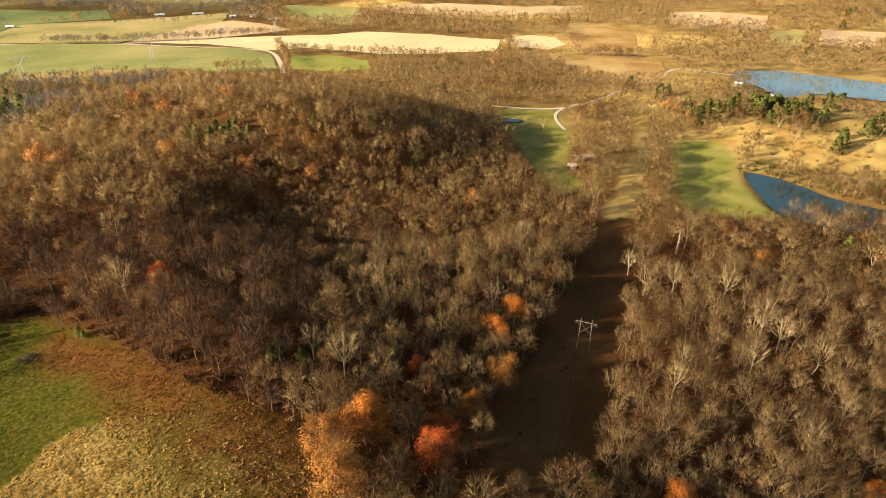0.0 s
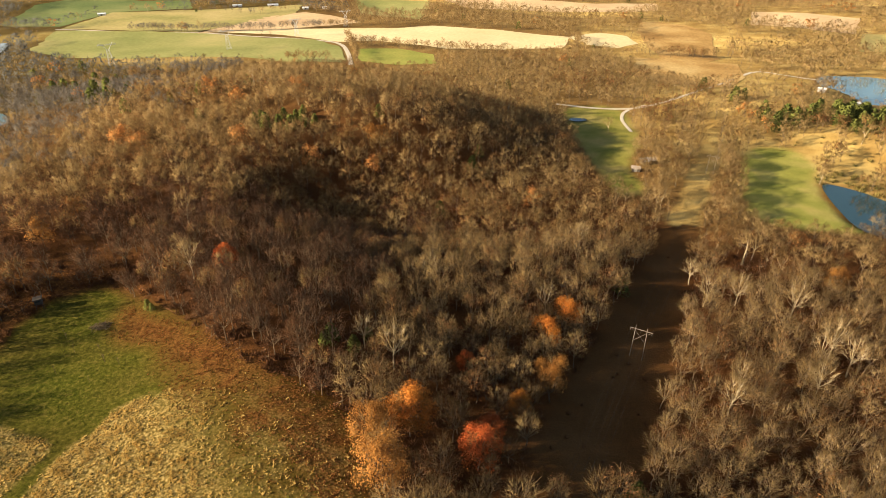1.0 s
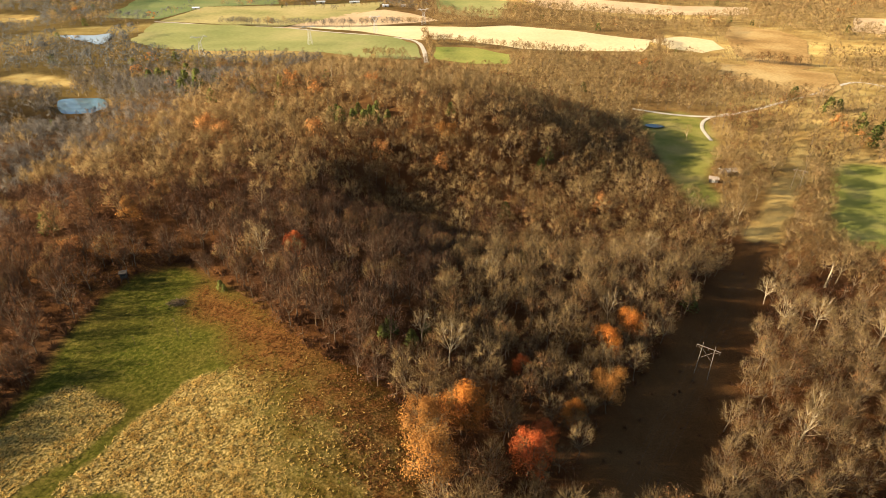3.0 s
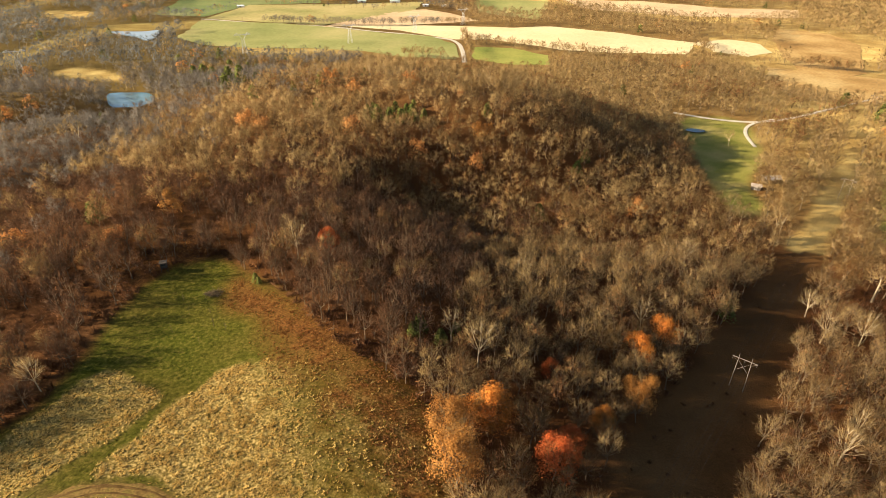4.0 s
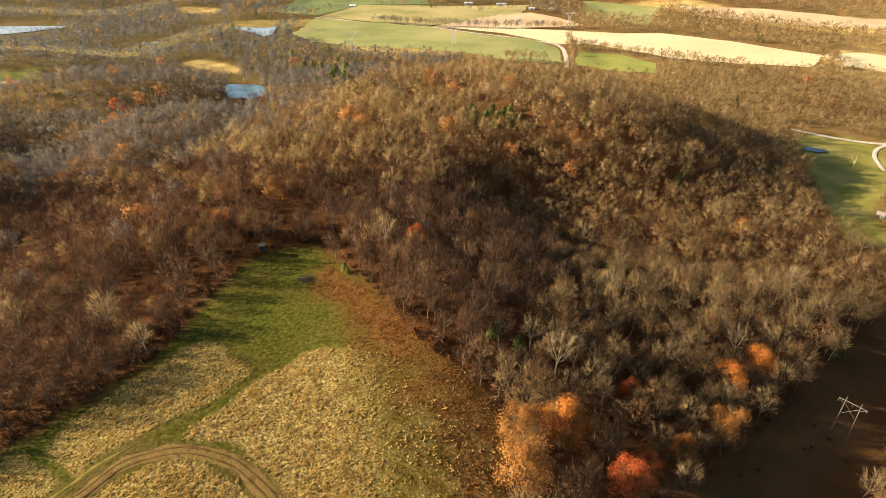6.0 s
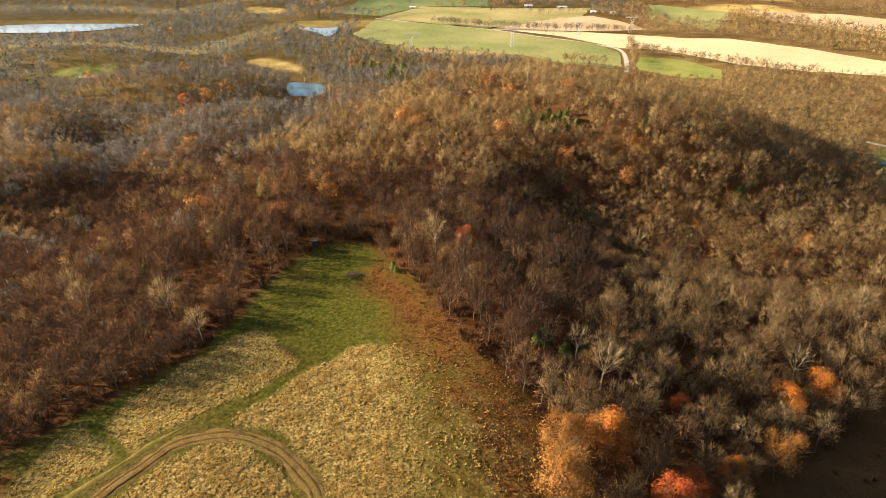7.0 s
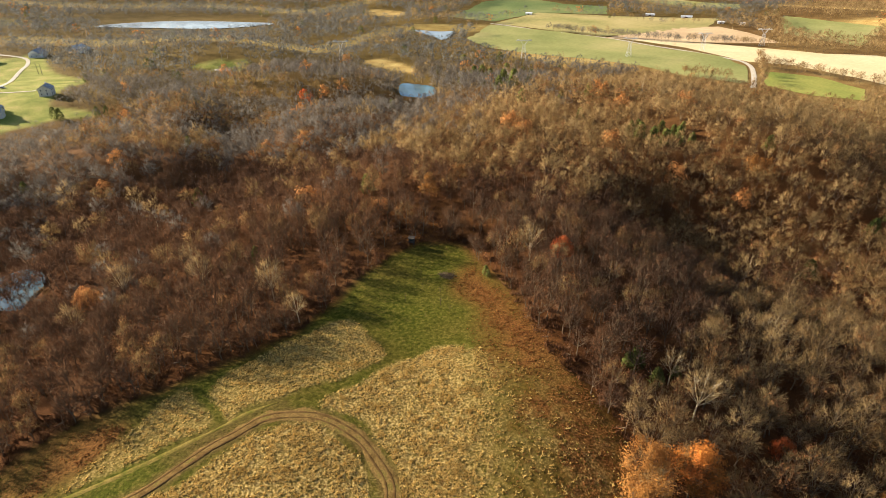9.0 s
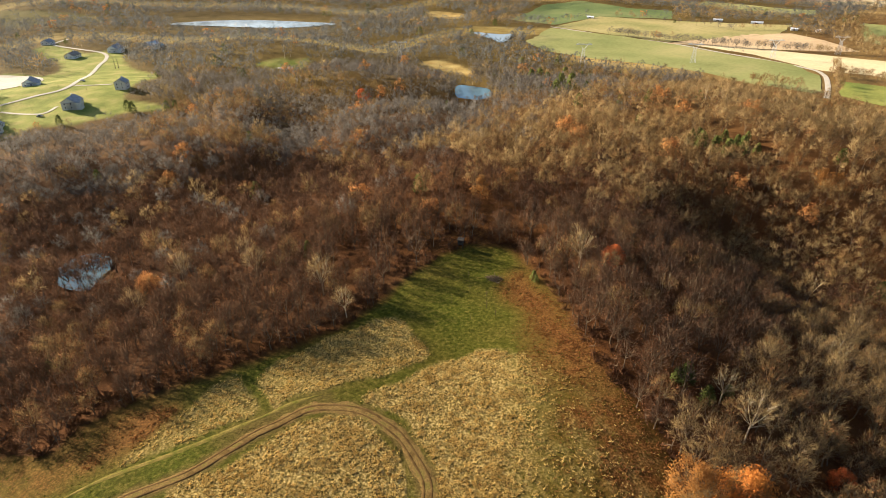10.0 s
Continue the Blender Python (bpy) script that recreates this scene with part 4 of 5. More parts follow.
# ---- woods ----
spots = plant_spots()
extra = []
for line, gap in ((HEDGE_A, 2.6), (HEDGE_B, 3), (HEDGE_C, 3), (HEDGE_D, 9), (HEDGE_E, 2.5), (HEDGE_F, 5), (HEDGE_G, 3), (HEDGE_H, 4), (HEDGE_I, 3.5), (HEDGE_J, 4), (HEDGE_K, 4)):
    for a, b in zip(line, line[1:]):
        ln = math.dist(a, b)
        for k in np.arange(0, ln, gap):
            extra.append((a[0] + (b[0] - a[0]) * k / ln + RNG.normal() * 3.0, a[1] + (b[1] - a[1]) * k / ln + RNG.normal() * 3.0))
extra = np.array(extra)
extra_ring = np.where(np.hypot(extra[:, 0], extra[:, 1]) < 360, 1, 2)
EAST_CEDARS = [(222 + 9 * (i % 5) + 2.5 * math.sin(i * 2.1), 384 + 12 * (i // 5) + 4 * math.sin(i * 1.7), 0.75 + 0.2 * math.sin(i * 3.3)) for i in range(15)]
HILL_CEDARS = [(cx + RNG.normal() * sx, cy + RNG.normal() * sy, 0.75 + 0.35 * RNG.rand()) for cx, cy, sx, sy, n in ((-120, 302, 9, 7, 9), (-340, 440, 22, 26, 14), (-290, 380, 16, 8, 7), (-46, 127, 4, 4, 3), (215, 410, 20, 12, 16), (245, 415, 10, 10, 8)) for _ in range(n)]
pond_mid = W["wood_pond"][0].mean(0)
pond_way = pond_mid / np.hypot(*pond_mid)
POND_TREES = [(float(pond_mid[0] - pond_way[0] * b - pond_way[1] * a), float(pond_mid[1] - pond_way[1] * b + pond_way[0] * a), s) for a, b, s in ((-17, 9, 1.3), (-13, 13, 1.4), (-8, 15, 1.5), (-3, 14, 1.45), (2, 16, 1.5), (6, 13, 1.4), (11, 14, 1.4), (16, 10, 1.3), (18, 2, 1.2), (-19, 1, 1.3), (0, 21, 1.3), (-11, 22, 1.3), (9, 21, 1.3), (-5, 11, 1.2), (4, 10, 1.2), (-6, 4, 1.0), (3, 6, 1.1), (8, 3, 1.0), (-11, 6, 1.0), (-1, 8, 1.1))]
named = [("amber" if k == "orange" and math.hypot(x, y) > 200 else k, x, y, s) for k, rows in (("orange", ORANGE_TREES), ("gold", GOLD_TREES), ("red", RED_TREES), ("oak", OAK_TREES), ("sycamore", SYCAMORE_TREES), ("cedar", CEDAR_A), ("cedar", CEDAR_B), ("cedar", EAST_CEDARS), ("cedar", HILL_CEDARS), ("russet", POND_TREES)) for x, y, s in rows]
nx, ny = np.array([r[1] for r in named], float), np.array([r[2] for r in named], float)
# a marked tree takes the place of those beside it
room = np.ones(len(spots), bool)
for x, y in zip(nx, ny):
    room &= np.hypot(spots[:, 0] - x, spots[:, 1] - y) > 4.5
room &= np.hypot(spots[:, 0] - 94, spots[:, 1] - 201) > 9
spots = spots[room]
n_wild, n_hedge, n_named = len(spots), len(extra), len(named)
nr = np.hypot(nx, ny)
px = np.concatenate([spots[:, 0], extra[:, 0], nx])
py = np.concatenate([spots[:, 1], extra[:, 1], ny])
ring = np.concatenate([spots[:, 2], extra_ring, np.where(nr < 225, 0, np.where(nr < 360, 1, np.where(nr < 620, 2, 3)))]).astype(int)
pz = land(px, py)
dist = np.hypot(px, py)
u = RNG.rand(len(px))
patch = np.clip(0.5 + 0.55 * wobble(px + 14 * wobble(py, px, 23.0), py, 37.0) + 0.16 * RNG.normal(size=len(px)), 0, 0.999)
u = np.where((dist > 330) & (u < 0.965), patch * 0.965, u)
kind = np.where(u < 0.64, "bare", np.where(u < 0.84, "tan", np.where(u < 0.965, "oak", np.where(u < 0.982, "sycamore", np.where(u < 0.988, "cedar", np.where(u < 0.995, "amber", "bare"))))))
# rust-leaved oaks west of the meadow, paler wood on the low ground
west = (px < -100) & (py < 190) & (dist < 320)
kind = np.where(west & (u > 0.84) & (u < 0.92), "oak", kind)
kind = np.where(west & (u < 0.84), "russet", kind)
kind = np.where((px > -45) & (dist < 230) & (u < 0.3), "tan", kind)
# darker, thinner wood on the north slope beside the meadow
kind = np.where((px > -150) & (px < -38) & (py > 100) & (py < 212) & (u < 0.82), "russet", kind)
# dark russet trees in the ravine, its shade put into their colour
kind = np.where((px > -150) & (px < -20) & (py > 195) & (py < 262) & (u < 0.3), "russet", kind)
pale = (((px > 40) & (pz < -14)) | ((dist > 245) & (px > -260) & (py > 185))) & (u > 0.12) & (u < np.where(dist < 340, 0.3, 0.6))
kind = np.where(pale, "tan", kind)
kind = np.where((ring == 0) & np.isin(kind, ("amber", "gold")), "bare", kind)
rusty = (dist > 225) & (px < 20) & (u > 0.56) & (u < 0.62)
kind = np.where(rusty, "oak", kind)
# western woods beyond 320 m turn grey, haze put into their twigs
far_haze = (px < -250) & (dist > 320) & (u < 0.92 - 0.3 * np.clip((py + px * 0.5) / 400, 0, 1))
kind = np.where(far_haze, "grey", kind)
lowland = (px < -190) & (py < 420 - 0.35 * px)
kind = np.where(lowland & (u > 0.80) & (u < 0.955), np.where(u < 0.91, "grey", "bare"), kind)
# paler tan twigs for far woods, partly their own colour, partly haze
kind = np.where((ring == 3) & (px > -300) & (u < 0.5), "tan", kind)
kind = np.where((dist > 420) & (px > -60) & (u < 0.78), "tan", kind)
# the outer ring takes a cooler grey still, imitating thicker haze
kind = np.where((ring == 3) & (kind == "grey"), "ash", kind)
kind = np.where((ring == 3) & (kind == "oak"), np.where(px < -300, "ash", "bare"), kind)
kind[n_wild + n_hedge:] = [r[0] for r in named]
size = 0.78 + 0.42 * RNG.rand(len(px))
size *= np.where(ring == 3, 1.18, 1.0)
# low growth along the meadow's west side, where the ground falls away
size *= np.where((px < -95) & (py < 95) & (dist < 240) & (soft(px, py, S["meadow"], 24.0) > 0.02), 0.82, 1.0)
size[:n_wild] *= np.where(spots[:, 3] > 0, 0.42, 1.0)
size[n_wild:n_wild + n_hedge] *= 0.88
size[n_wild + n_hedge:] = [r[3] * (1.0 if r[0] != "cedar" else 1.6 if r[1] > 100 else 1.15 if math.hypot(r[1], r[2]) > 400 else 0.85) for r in named]
spin = RNG.rand(len(px)) * 6.283

# the trees nearest the meadow and the power line are things of their own
single = np.zeros(len(px), bool)
sight = (np.degrees(np.arctan2(-px, py)) > -38) & (np.degrees(np.arctan2(-px, py)) < 87)
order = np.argsort(np.where(sight & (ring == 0), dist, 1e9))
single[order[:160]] = True
single[n_wild + n_hedge:] = (nr < 300) | np.isin(kind[n_wild + n_hedge:], ("orange", "gold", "red", "amber"))


def grow(name, pick, label):
    """All trees of a stretch of woodland in one mesh."""
    vs, fs, ms, ns, n = [], [], [], [], 0
    mats, slot = [], {}
    for k in sorted(set(kind[pick])):
        for l in sorted(set(ring[pick])):
            group = np.where(pick & (kind == k) & (ring == l))[0]
            temps = TEMPLATES[k, l]
            for ti, (tv, tf, tm, tn) in enumerate(temps):
                idx = group[ti::len(temps)]
                if not len(idx):
                    continue
                c, s = np.cos(spin[idx]), np.sin(spin[idx])
                sz = size[idx]
                x = (tv[None, :, 0] * c[:, None] - tv[None, :, 1] * s[:, None]) * sz[:, None] + px[idx, None]
                y = (tv[None, :, 0] * s[:, None] + tv[None, :, 1] * c[:, None]) * sz[:, None] + py[idx, None]
                z = tv[None, :, 2] * sz[:, None] + pz[idx, None]
                vs.append(np.stack([x, y, z], -1).reshape(-1, 3))
                fs.append((tf[None] + (np.arange(len(idx)) * len(tv))[:, None, None]).reshape(-1, 3) + n)
                ns.append(np.stack([tn[None, :, 0] * c[:, None] - tn[None, :, 1] * s[:, None], tn[None, :, 0] * s[:, None] + tn[None, :, 1] * c[:, None], np.repeat(tn[None, :, 2], len(idx), 0)], -1).reshape(-1, 3))
                lut = []
                for m in KINDS[k]["mats"]:
                    if m.name not in slot:
                        slot[m.name] = len(mats)
                        mats.append(m)
                    lut.append(slot[m.name])
                ms.append(np.tile(np.array(lut)[tm], len(idx)))
                n += len(idx) * len(tv)
    ob = link_mesh(name, np.concatenate(vs), np.concatenate(fs), mats, np.concatenate(ms), normals=np.concatenate(ns))
    return tagged(ob, label, "woodland", kind="stuff")


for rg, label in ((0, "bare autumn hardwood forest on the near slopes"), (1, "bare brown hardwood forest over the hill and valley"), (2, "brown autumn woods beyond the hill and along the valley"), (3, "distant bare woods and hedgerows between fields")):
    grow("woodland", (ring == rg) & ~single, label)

TREE_LABEL = {
    "bare": "bare grey-brown hardwood tree on a leaf-covered slope", "grey": "bare grey hardwood tree in the valley", "ash": "bare hardwood tree on the lowland, greyed for haze", "tan": "bare tan-twigged hardwood tree in the woods", "russet": "bare reddish-brown hardwood tree over rust-coloured litter", "amber": "autumn tree with thin amber leaves", "oak": "oak keeping some dull rust-brown leaves",
    "sycamore": "bare sycamore with pale whitish bark", "orange": "autumn tree with bright orange leaves", "gold": "autumn tree with golden-yellow leaves",
    "red": "autumn tree with orange-red leaves", "cedar": "dark green cedar among bare trees", "bush": "brown leafless shrub"}
TREE_GROUP = {"cedar": "cedars among the woods", "orange": "coloured autumn trees", "amber": "coloured autumn trees", "gold": "coloured autumn trees", "red": "coloured autumn trees"}
TREE_MESH = {}


def sub_mesh(name, tv, tf, tn, keep, mats, index):
    used, inv = np.unique(tf[keep], return_inverse=True)
    ob = link_mesh(name, tv[used], inv.reshape(-1, 3), mats, index, normals=tn[used])
    me = ob.data
    bpy.data.objects.remove(ob)
    return me


def tree(k, lod, variant, m, s):
    """One tree: trunk with limbs, and crown of twigs and leaves."""
    key = (k, lod, variant)
    if key not in TREE_MESH:
        tv, tf, tm, tn = TEMPLATES[k, lod][variant]
        mats = KINDS[k]["mats"]
        crown = tm[tm > 0] - 1
        TREE_MESH[key] = (sub_mesh("trunk", tv, tf, tn, tm == 0, mats[:1], np.zeros((tm == 0).sum())), sub_mesh("crown", tv, tf, tn, tm > 0, mats[1:], crown))
    root = new("tree")
    root.matrix_world = m
    root.scale = (s, s, s)
    for part_name, me in zip(("trunk", "crown"), TREE_MESH[key]):
        new(part_name, me).parent = root
    return tagged(root, TREE_LABEL[k], "tree", TREE_GROUP.get(k, "woodland trees"))


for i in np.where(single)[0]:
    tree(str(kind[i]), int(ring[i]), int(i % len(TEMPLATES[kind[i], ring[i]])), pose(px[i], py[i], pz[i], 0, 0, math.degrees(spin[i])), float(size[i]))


def scatter(name, x, y, temps, mats, s, label, category):
    """Many small plants in one mesh."""
    z = land(x, y)
    vs, fs, ms, ns, n = [], [], [], [], 0
    a = RNG.rand(len(x)) * 6.283
    for ti, (tv, tf, tm, tn) in enumerate(temps):
        idx = np.arange(len(x))[ti::len(temps)]
        c, sn = np.cos(a[idx])[:, None], np.sin(a[idx])[:, None]
        sz = s[idx, None]
        vs.append(np.stack([(tv[:, 0] * c - tv[:, 1] * sn) * sz + x[idx, None], (tv[:, 0] * sn + tv[:, 1] * c) * sz + y[idx, None], tv[:, 2] * sz + z[idx, None]], -1).reshape(-1, 3))
        fs.append((tf[None] + (np.arange(len(idx)) * len(tv))[:, None, None]).reshape(-1, 3) + n)
        ms.append(np.tile(tm, len(idx)))
        ns.append(np.stack([tn[:, 0] * c - tn[:, 1] * sn, tn[:, 0] * sn + tn[:, 1] * c, np.repeat(tn[None, :, 2], len(idx), 0)], -1).reshape(-1, 3))
        n += len(idx) * len(tv)
    ob = link_mesh(name, np.concatenate(vs), np.concatenate(fs), mats, np.concatenate(ms), normals=np.concatenate(ns))
    return tagged(ob, label, category, kind="stuff")


# young trees that fill the wood's edge and floor
tx, ty = RNG.uniform(-240, 190, 9000), RNG.uniform(-60, 240, 9000)
td, tz = np.hypot(tx, ty), np.degrees(np.arctan2(-tx, ty))
fringe = (soft(tx, ty, S["meadow"], 24.0) > 0.02) & (tx > -100)
beside = (soft(tx, ty, S["corridor"], 20.0) > 0.02) & (ty < 250)
ok = (td > 62) & (td < 240) & (tz > -52) & (tz < 105) & (RNG.rand(len(tx)) < np.where(fringe | beside, 0.3, np.where(tx < -100, np.where(soft(tx, ty, S["meadow"], 16.0) > 0.02, 0.45, 0.3), 0.34)))
for line in (S["meadow"], S["corridor"], S["meadow_r"], W["wood_pond"][0], W["pond"][0]):
    ok &= ~inside(tx, ty, line)
tx, ty = tx[ok], ty[ok]
scatter("young_trees", tx, ty, TEMPLATES["thicket", 2], [BARK, BRUSH, LEAF_RUST], 0.6 + 0.6 * RNG.rand(len(tx)), "thicket of young leafless trees under the forest", "undergrowth")

# undergrowth in the near woods and along their edge
bx, by = RNG.uniform(-240, 190, 26000), RNG.uniform(-40, 260, 26000)
edge = soft(bx, by, S["meadow"], 26.0)
ok = (np.hypot(bx, by) > 62) & (np.hypot(bx, by) < 250) & ~inside(bx, by, S["meadow"]) & ~inside(bx, by, W["wood_pond"][0])
az = np.degrees(np.arctan2(-bx, by))
ok &= (az > -44) & (az < 96)
chance = np.where(edge > 0.02, 0.75, np.where(bx < -100, 0.22, 0.12))
chance = np.where(inside(bx, by, S["corridor"]), 0.04, chance)
ok &= RNG.rand(len(bx)) < chance
bx, by = bx[ok], by[ok]
bs = 0.5 + 0.7 * RNG.rand(len(bx))
bs = np.where(inside(bx, by, S["corridor"]), bs * 0.5, bs)
scatter("undergrowth", bx, by, [bush(1) for _ in range(5)], [BARK, BRUSH, LEAF_RUST], bs, "reddish brown leafless brush under the trees", "undergrowth")


def tuft(n, h, w, lean):
    s = Soup()
    for i in range(n):
        a = RNG.rand() * 6.283
        d = unit(np.array([np.cos(a) * lean * RNG.rand(), np.sin(a) * lean * RNG.rand(), 1.0]))
        s.blade(np.array([np.cos(a), np.sin(a), 0]) * 0.18 * RNG.rand(), d, h * (0.6 + 0.6 * RNG.rand()), w, 0)
    return s.arrays()


def grass(keys, count, temps, mat, lo, hi, label, jitter=0.9):
    x, y = RNG.uniform(-165, -5, count), RNG.uniform(-30, 155, count)
    wx, wy = x + jitter * wobble(x, y, 5.0), y + jitter * wobble(y, x, 6.0)
    d, _ = seg_dist(x, y, [(*p, 0) for p in track_line])
    share = np.zeros(count)
    for key, k in keys:
        fade = 0.12 + 0.88 * thinning(x, y) if key == "tan_b" else 1.0
        zone = dry_side(x, y) if key == "drier" else east_rim(wx, wy) if key == "rim" else soft(wx, wy, S[key], 1.6)
        share = np.maximum(share, k * fade * zone)
    clump = np.clip(0.5 + 0.5 * wobble(x, y, 2.3) + 0.45 * wobble(y + x, x - y, 1.1) + 0.25 * wobble(x, y, 9.0), 0.06, 1)
    lane, _ = seg_dist(x, y, [(*p, 0) for p in lane_line])
    rows = np.clip(0.75 + 0.6 * np.sin((x * 0.35 + y * 0.94) * 3.6), 0, 1) if count < 100000 else 1.0
    rows = np.where(inside(x, y, S["tan_c"]), rows, 1.0)
    ok = (RNG.rand(count) < share * clump * rows) & (d > 1.9) & (lane > 1.4)
    scatter("tall_grass", x[ok], y[ok], temps, [mat], lo + (hi - lo) * RNG.rand(ok.sum()), label, "grass")


grass((("tan_a", 0.5), ("tan_b", 0.7), ("tan_c", 0.7), ("tan_d", 0.4), ("drier", 0.14)), 130000, [tuft(4, 0.42, 0.12, 1.5) for _ in range(6)], GRASS_TAN, 0.7, 1.35, "clumps of tall dry golden grass in the meadow")
grass((("tan_a", 0.75), ("tan_b", 1.0), ("tan_c", 1.0), ("tan_d", 0.6), ("drier", 0.07)), 125000, [tuft(8, 0.55, 0.19, 2.2) for _ in range(8)], GRASS_TAN, 0.55, 1.2, "arching hummocks of pale dry grass in the meadow")
grass((("meadow", 0.2), ("drier", 0.4)), 80000, [tuft(5, 0.24, 0.13, 1.6) for _ in range(4)], GRASS_GREEN, 0.7, 1.4, "short green meadow grass tufts")
grass((("rust_a", 0.9), ("rust_b", 0.9), ("rim", 0.9), ("drier", 0.07)), 110000, [tuft(6, 0.4, 0.13, 1.2) for _ in range(4)], GRASS_RUST, 0.6, 1.35, "rust-brown dead weeds along the wood's edge")


# olive scrub on the far bank of the pond and over the eastern grass
sx, sy = RNG.uniform(150, 330, 5000), RNG.uniform(230, 420, 5000)
d, _ = seg_dist(sx, sy, [(182, 318, 0), (215, 292, 0), (245, 268, 0)])
ok = (RNG.rand(len(sx)) < np.where(d < 16, 0.5, 0.05)) & ~inside(sx, sy, W["pond"][0]) & ~inside(sx, sy, S["meadow_r"])
scatter("scrub", sx[ok], sy[ok], [bush(1, 2.0) for _ in range(4)], [BARK, SCRUB, LEAF_RUST], 0.6 + 0.9 * RNG.rand(ok.sum()), "olive and straw-coloured scrub on a pond bank", "undergrowth")


# ---- things ----
def part(name, bm, mat, parent=None, label=""):
    me = bpy.data.meshes.new(name)
    bm.normal_update()
    bm.to_mesh(me)
    bm.free()
    me.materials.append(mat)
    ob = new(name, me)
    ob.parent = parent
    if label:
        ob["label"] = label
    return ob


def box(bm, x0, y0, z0, x1, y1, z1):
    r = bmesh.ops.create_cube(bm, size=1.0)
    bmesh.ops.scale(bm, vec=(x1 - x0, y1 - y0, z1 - z0), verts=r["verts"])
    bmesh.ops.translate(bm, vec=((x0 + x1) / 2, (y0 + y1) / 2, (z0 + z1) / 2), verts=r["verts"])
    return bm


def rod(bm, p, q, r0, r1=None, sides=8):
    p, q = Vector(p), Vector(q)
    r = bmesh.ops.create_cone(bm, cap_ends=True, segments=sides, radius1=r0, radius2=r0 if r1 is None else r1, depth=(q - p).length)
    m = Matrix.Translation((p + q) / 2) @ (q - p).to_track_quat("Z", "Y").to_matrix().to_4x4()
    bmesh.ops.transform(bm, matrix=m, verts=r["verts"])
    return bm


def on_land(x, y):
    return float(land(np.array([float(x)]), np.array([float(y)]))[0])


def h_pole(x, y, turn, tall=12.5):
    """Two wooden poles with a crossarm, braces and insulators."""
    z = on_land(x, y)
    root = new("power_pole")
    root.matrix_world = pose(x, y, z, 0, 0, turn)
    for s in (-1, 1):
        part("post", rod(bmesh.new(), (s * 2.0, 0, -1), (s * 1.75, 0, tall), 0.13, 0.085), POLE_WOOD, root)
    part("crossarm", box(bmesh.new(), -3.4, -0.07, tall - 1.48, 3.4, 0.07, tall - 1.3), POLE_WOOD, root, "pale weathered crossarm")
    for s in (-1, 1):
        part("brace", rod(bmesh.new(), (s * 1.8, 0.16, tall - 2.2), (-s * 1.9, 0.16, tall - 6.2), 0.055), POLE_WOOD, root)
        part("knee_brace", rod(bmesh.new(), (s * 1.8, 0.1, tall - 2.9), (s * 3.3, 0.1, tall - 1.5), 0.05), POLE_WOOD, root)
    for s in (-3.3, 0, 3.3):
        bm = bmesh.new()
        for k in range(4):
            rod(bm, (s, 0, tall - 1.6 - 0.24 * k), (s, 0, tall - 1.74 - 0.24 * k), 0.1, 0.06)
        part("insulator", bm, POLE_WOOD, root)
    return tagged(root, "two-legged wooden power pole with crossarm and braces", "power pole", "power line poles")


POLE_LINE = [(-24, -20), (46, 149), (116, 316), (170, 470), (235, 665), (300, 860)]
for i, (x, y) in enumerate(POLE_LINE):
    h_pole(x, y, -22.5 if i < 3 else -18.5)


def cable(points, r, label):
    cu = bpy.data.curves.new("power_cable", "CURVE")
    cu.dimensions, cu.bevel_depth, cu.bevel_resolution = "3D", r, 1
    sp = cu.splines.new("POLY")
    sp.points.add(len(points) - 1)
    for p, co in zip(sp.points, points):
        p.co = (*co, 1)
    cu.materials.append(WIRE)
    return tagged(new("power_cable", cu), label, "cable", "power line cables")


for off, top in ((-3.3, 10.0), (0, 10.0), (3.3, 10.0), (-1.75, 12.5), (1.75, 12.5)):
    pts = []
    for (ax, ay), (bx2, by2) in zip(POLE_LINE, POLE_LINE[1:]):
        ln = math.dist((ax, ay), (bx2, by2))
        nx2, ny2 = (by2 - ay) / ln, -(bx2 - ax) / ln
        for k in np.arange(0, 1, 1 / 14):
            x, y = ax + (bx2 - ax) * k + nx2 * off, ay + (by2 - ay) * k + ny2 * off
            za, zb = on_land(ax, ay) + top, on_land(bx2, by2) + top
            pts.append((x, y, za + (zb - za) * k - 4 * 3.2 * k * (1 - k)))
    cable(pts, 0.014, "thin sagging power cable between wooden poles")


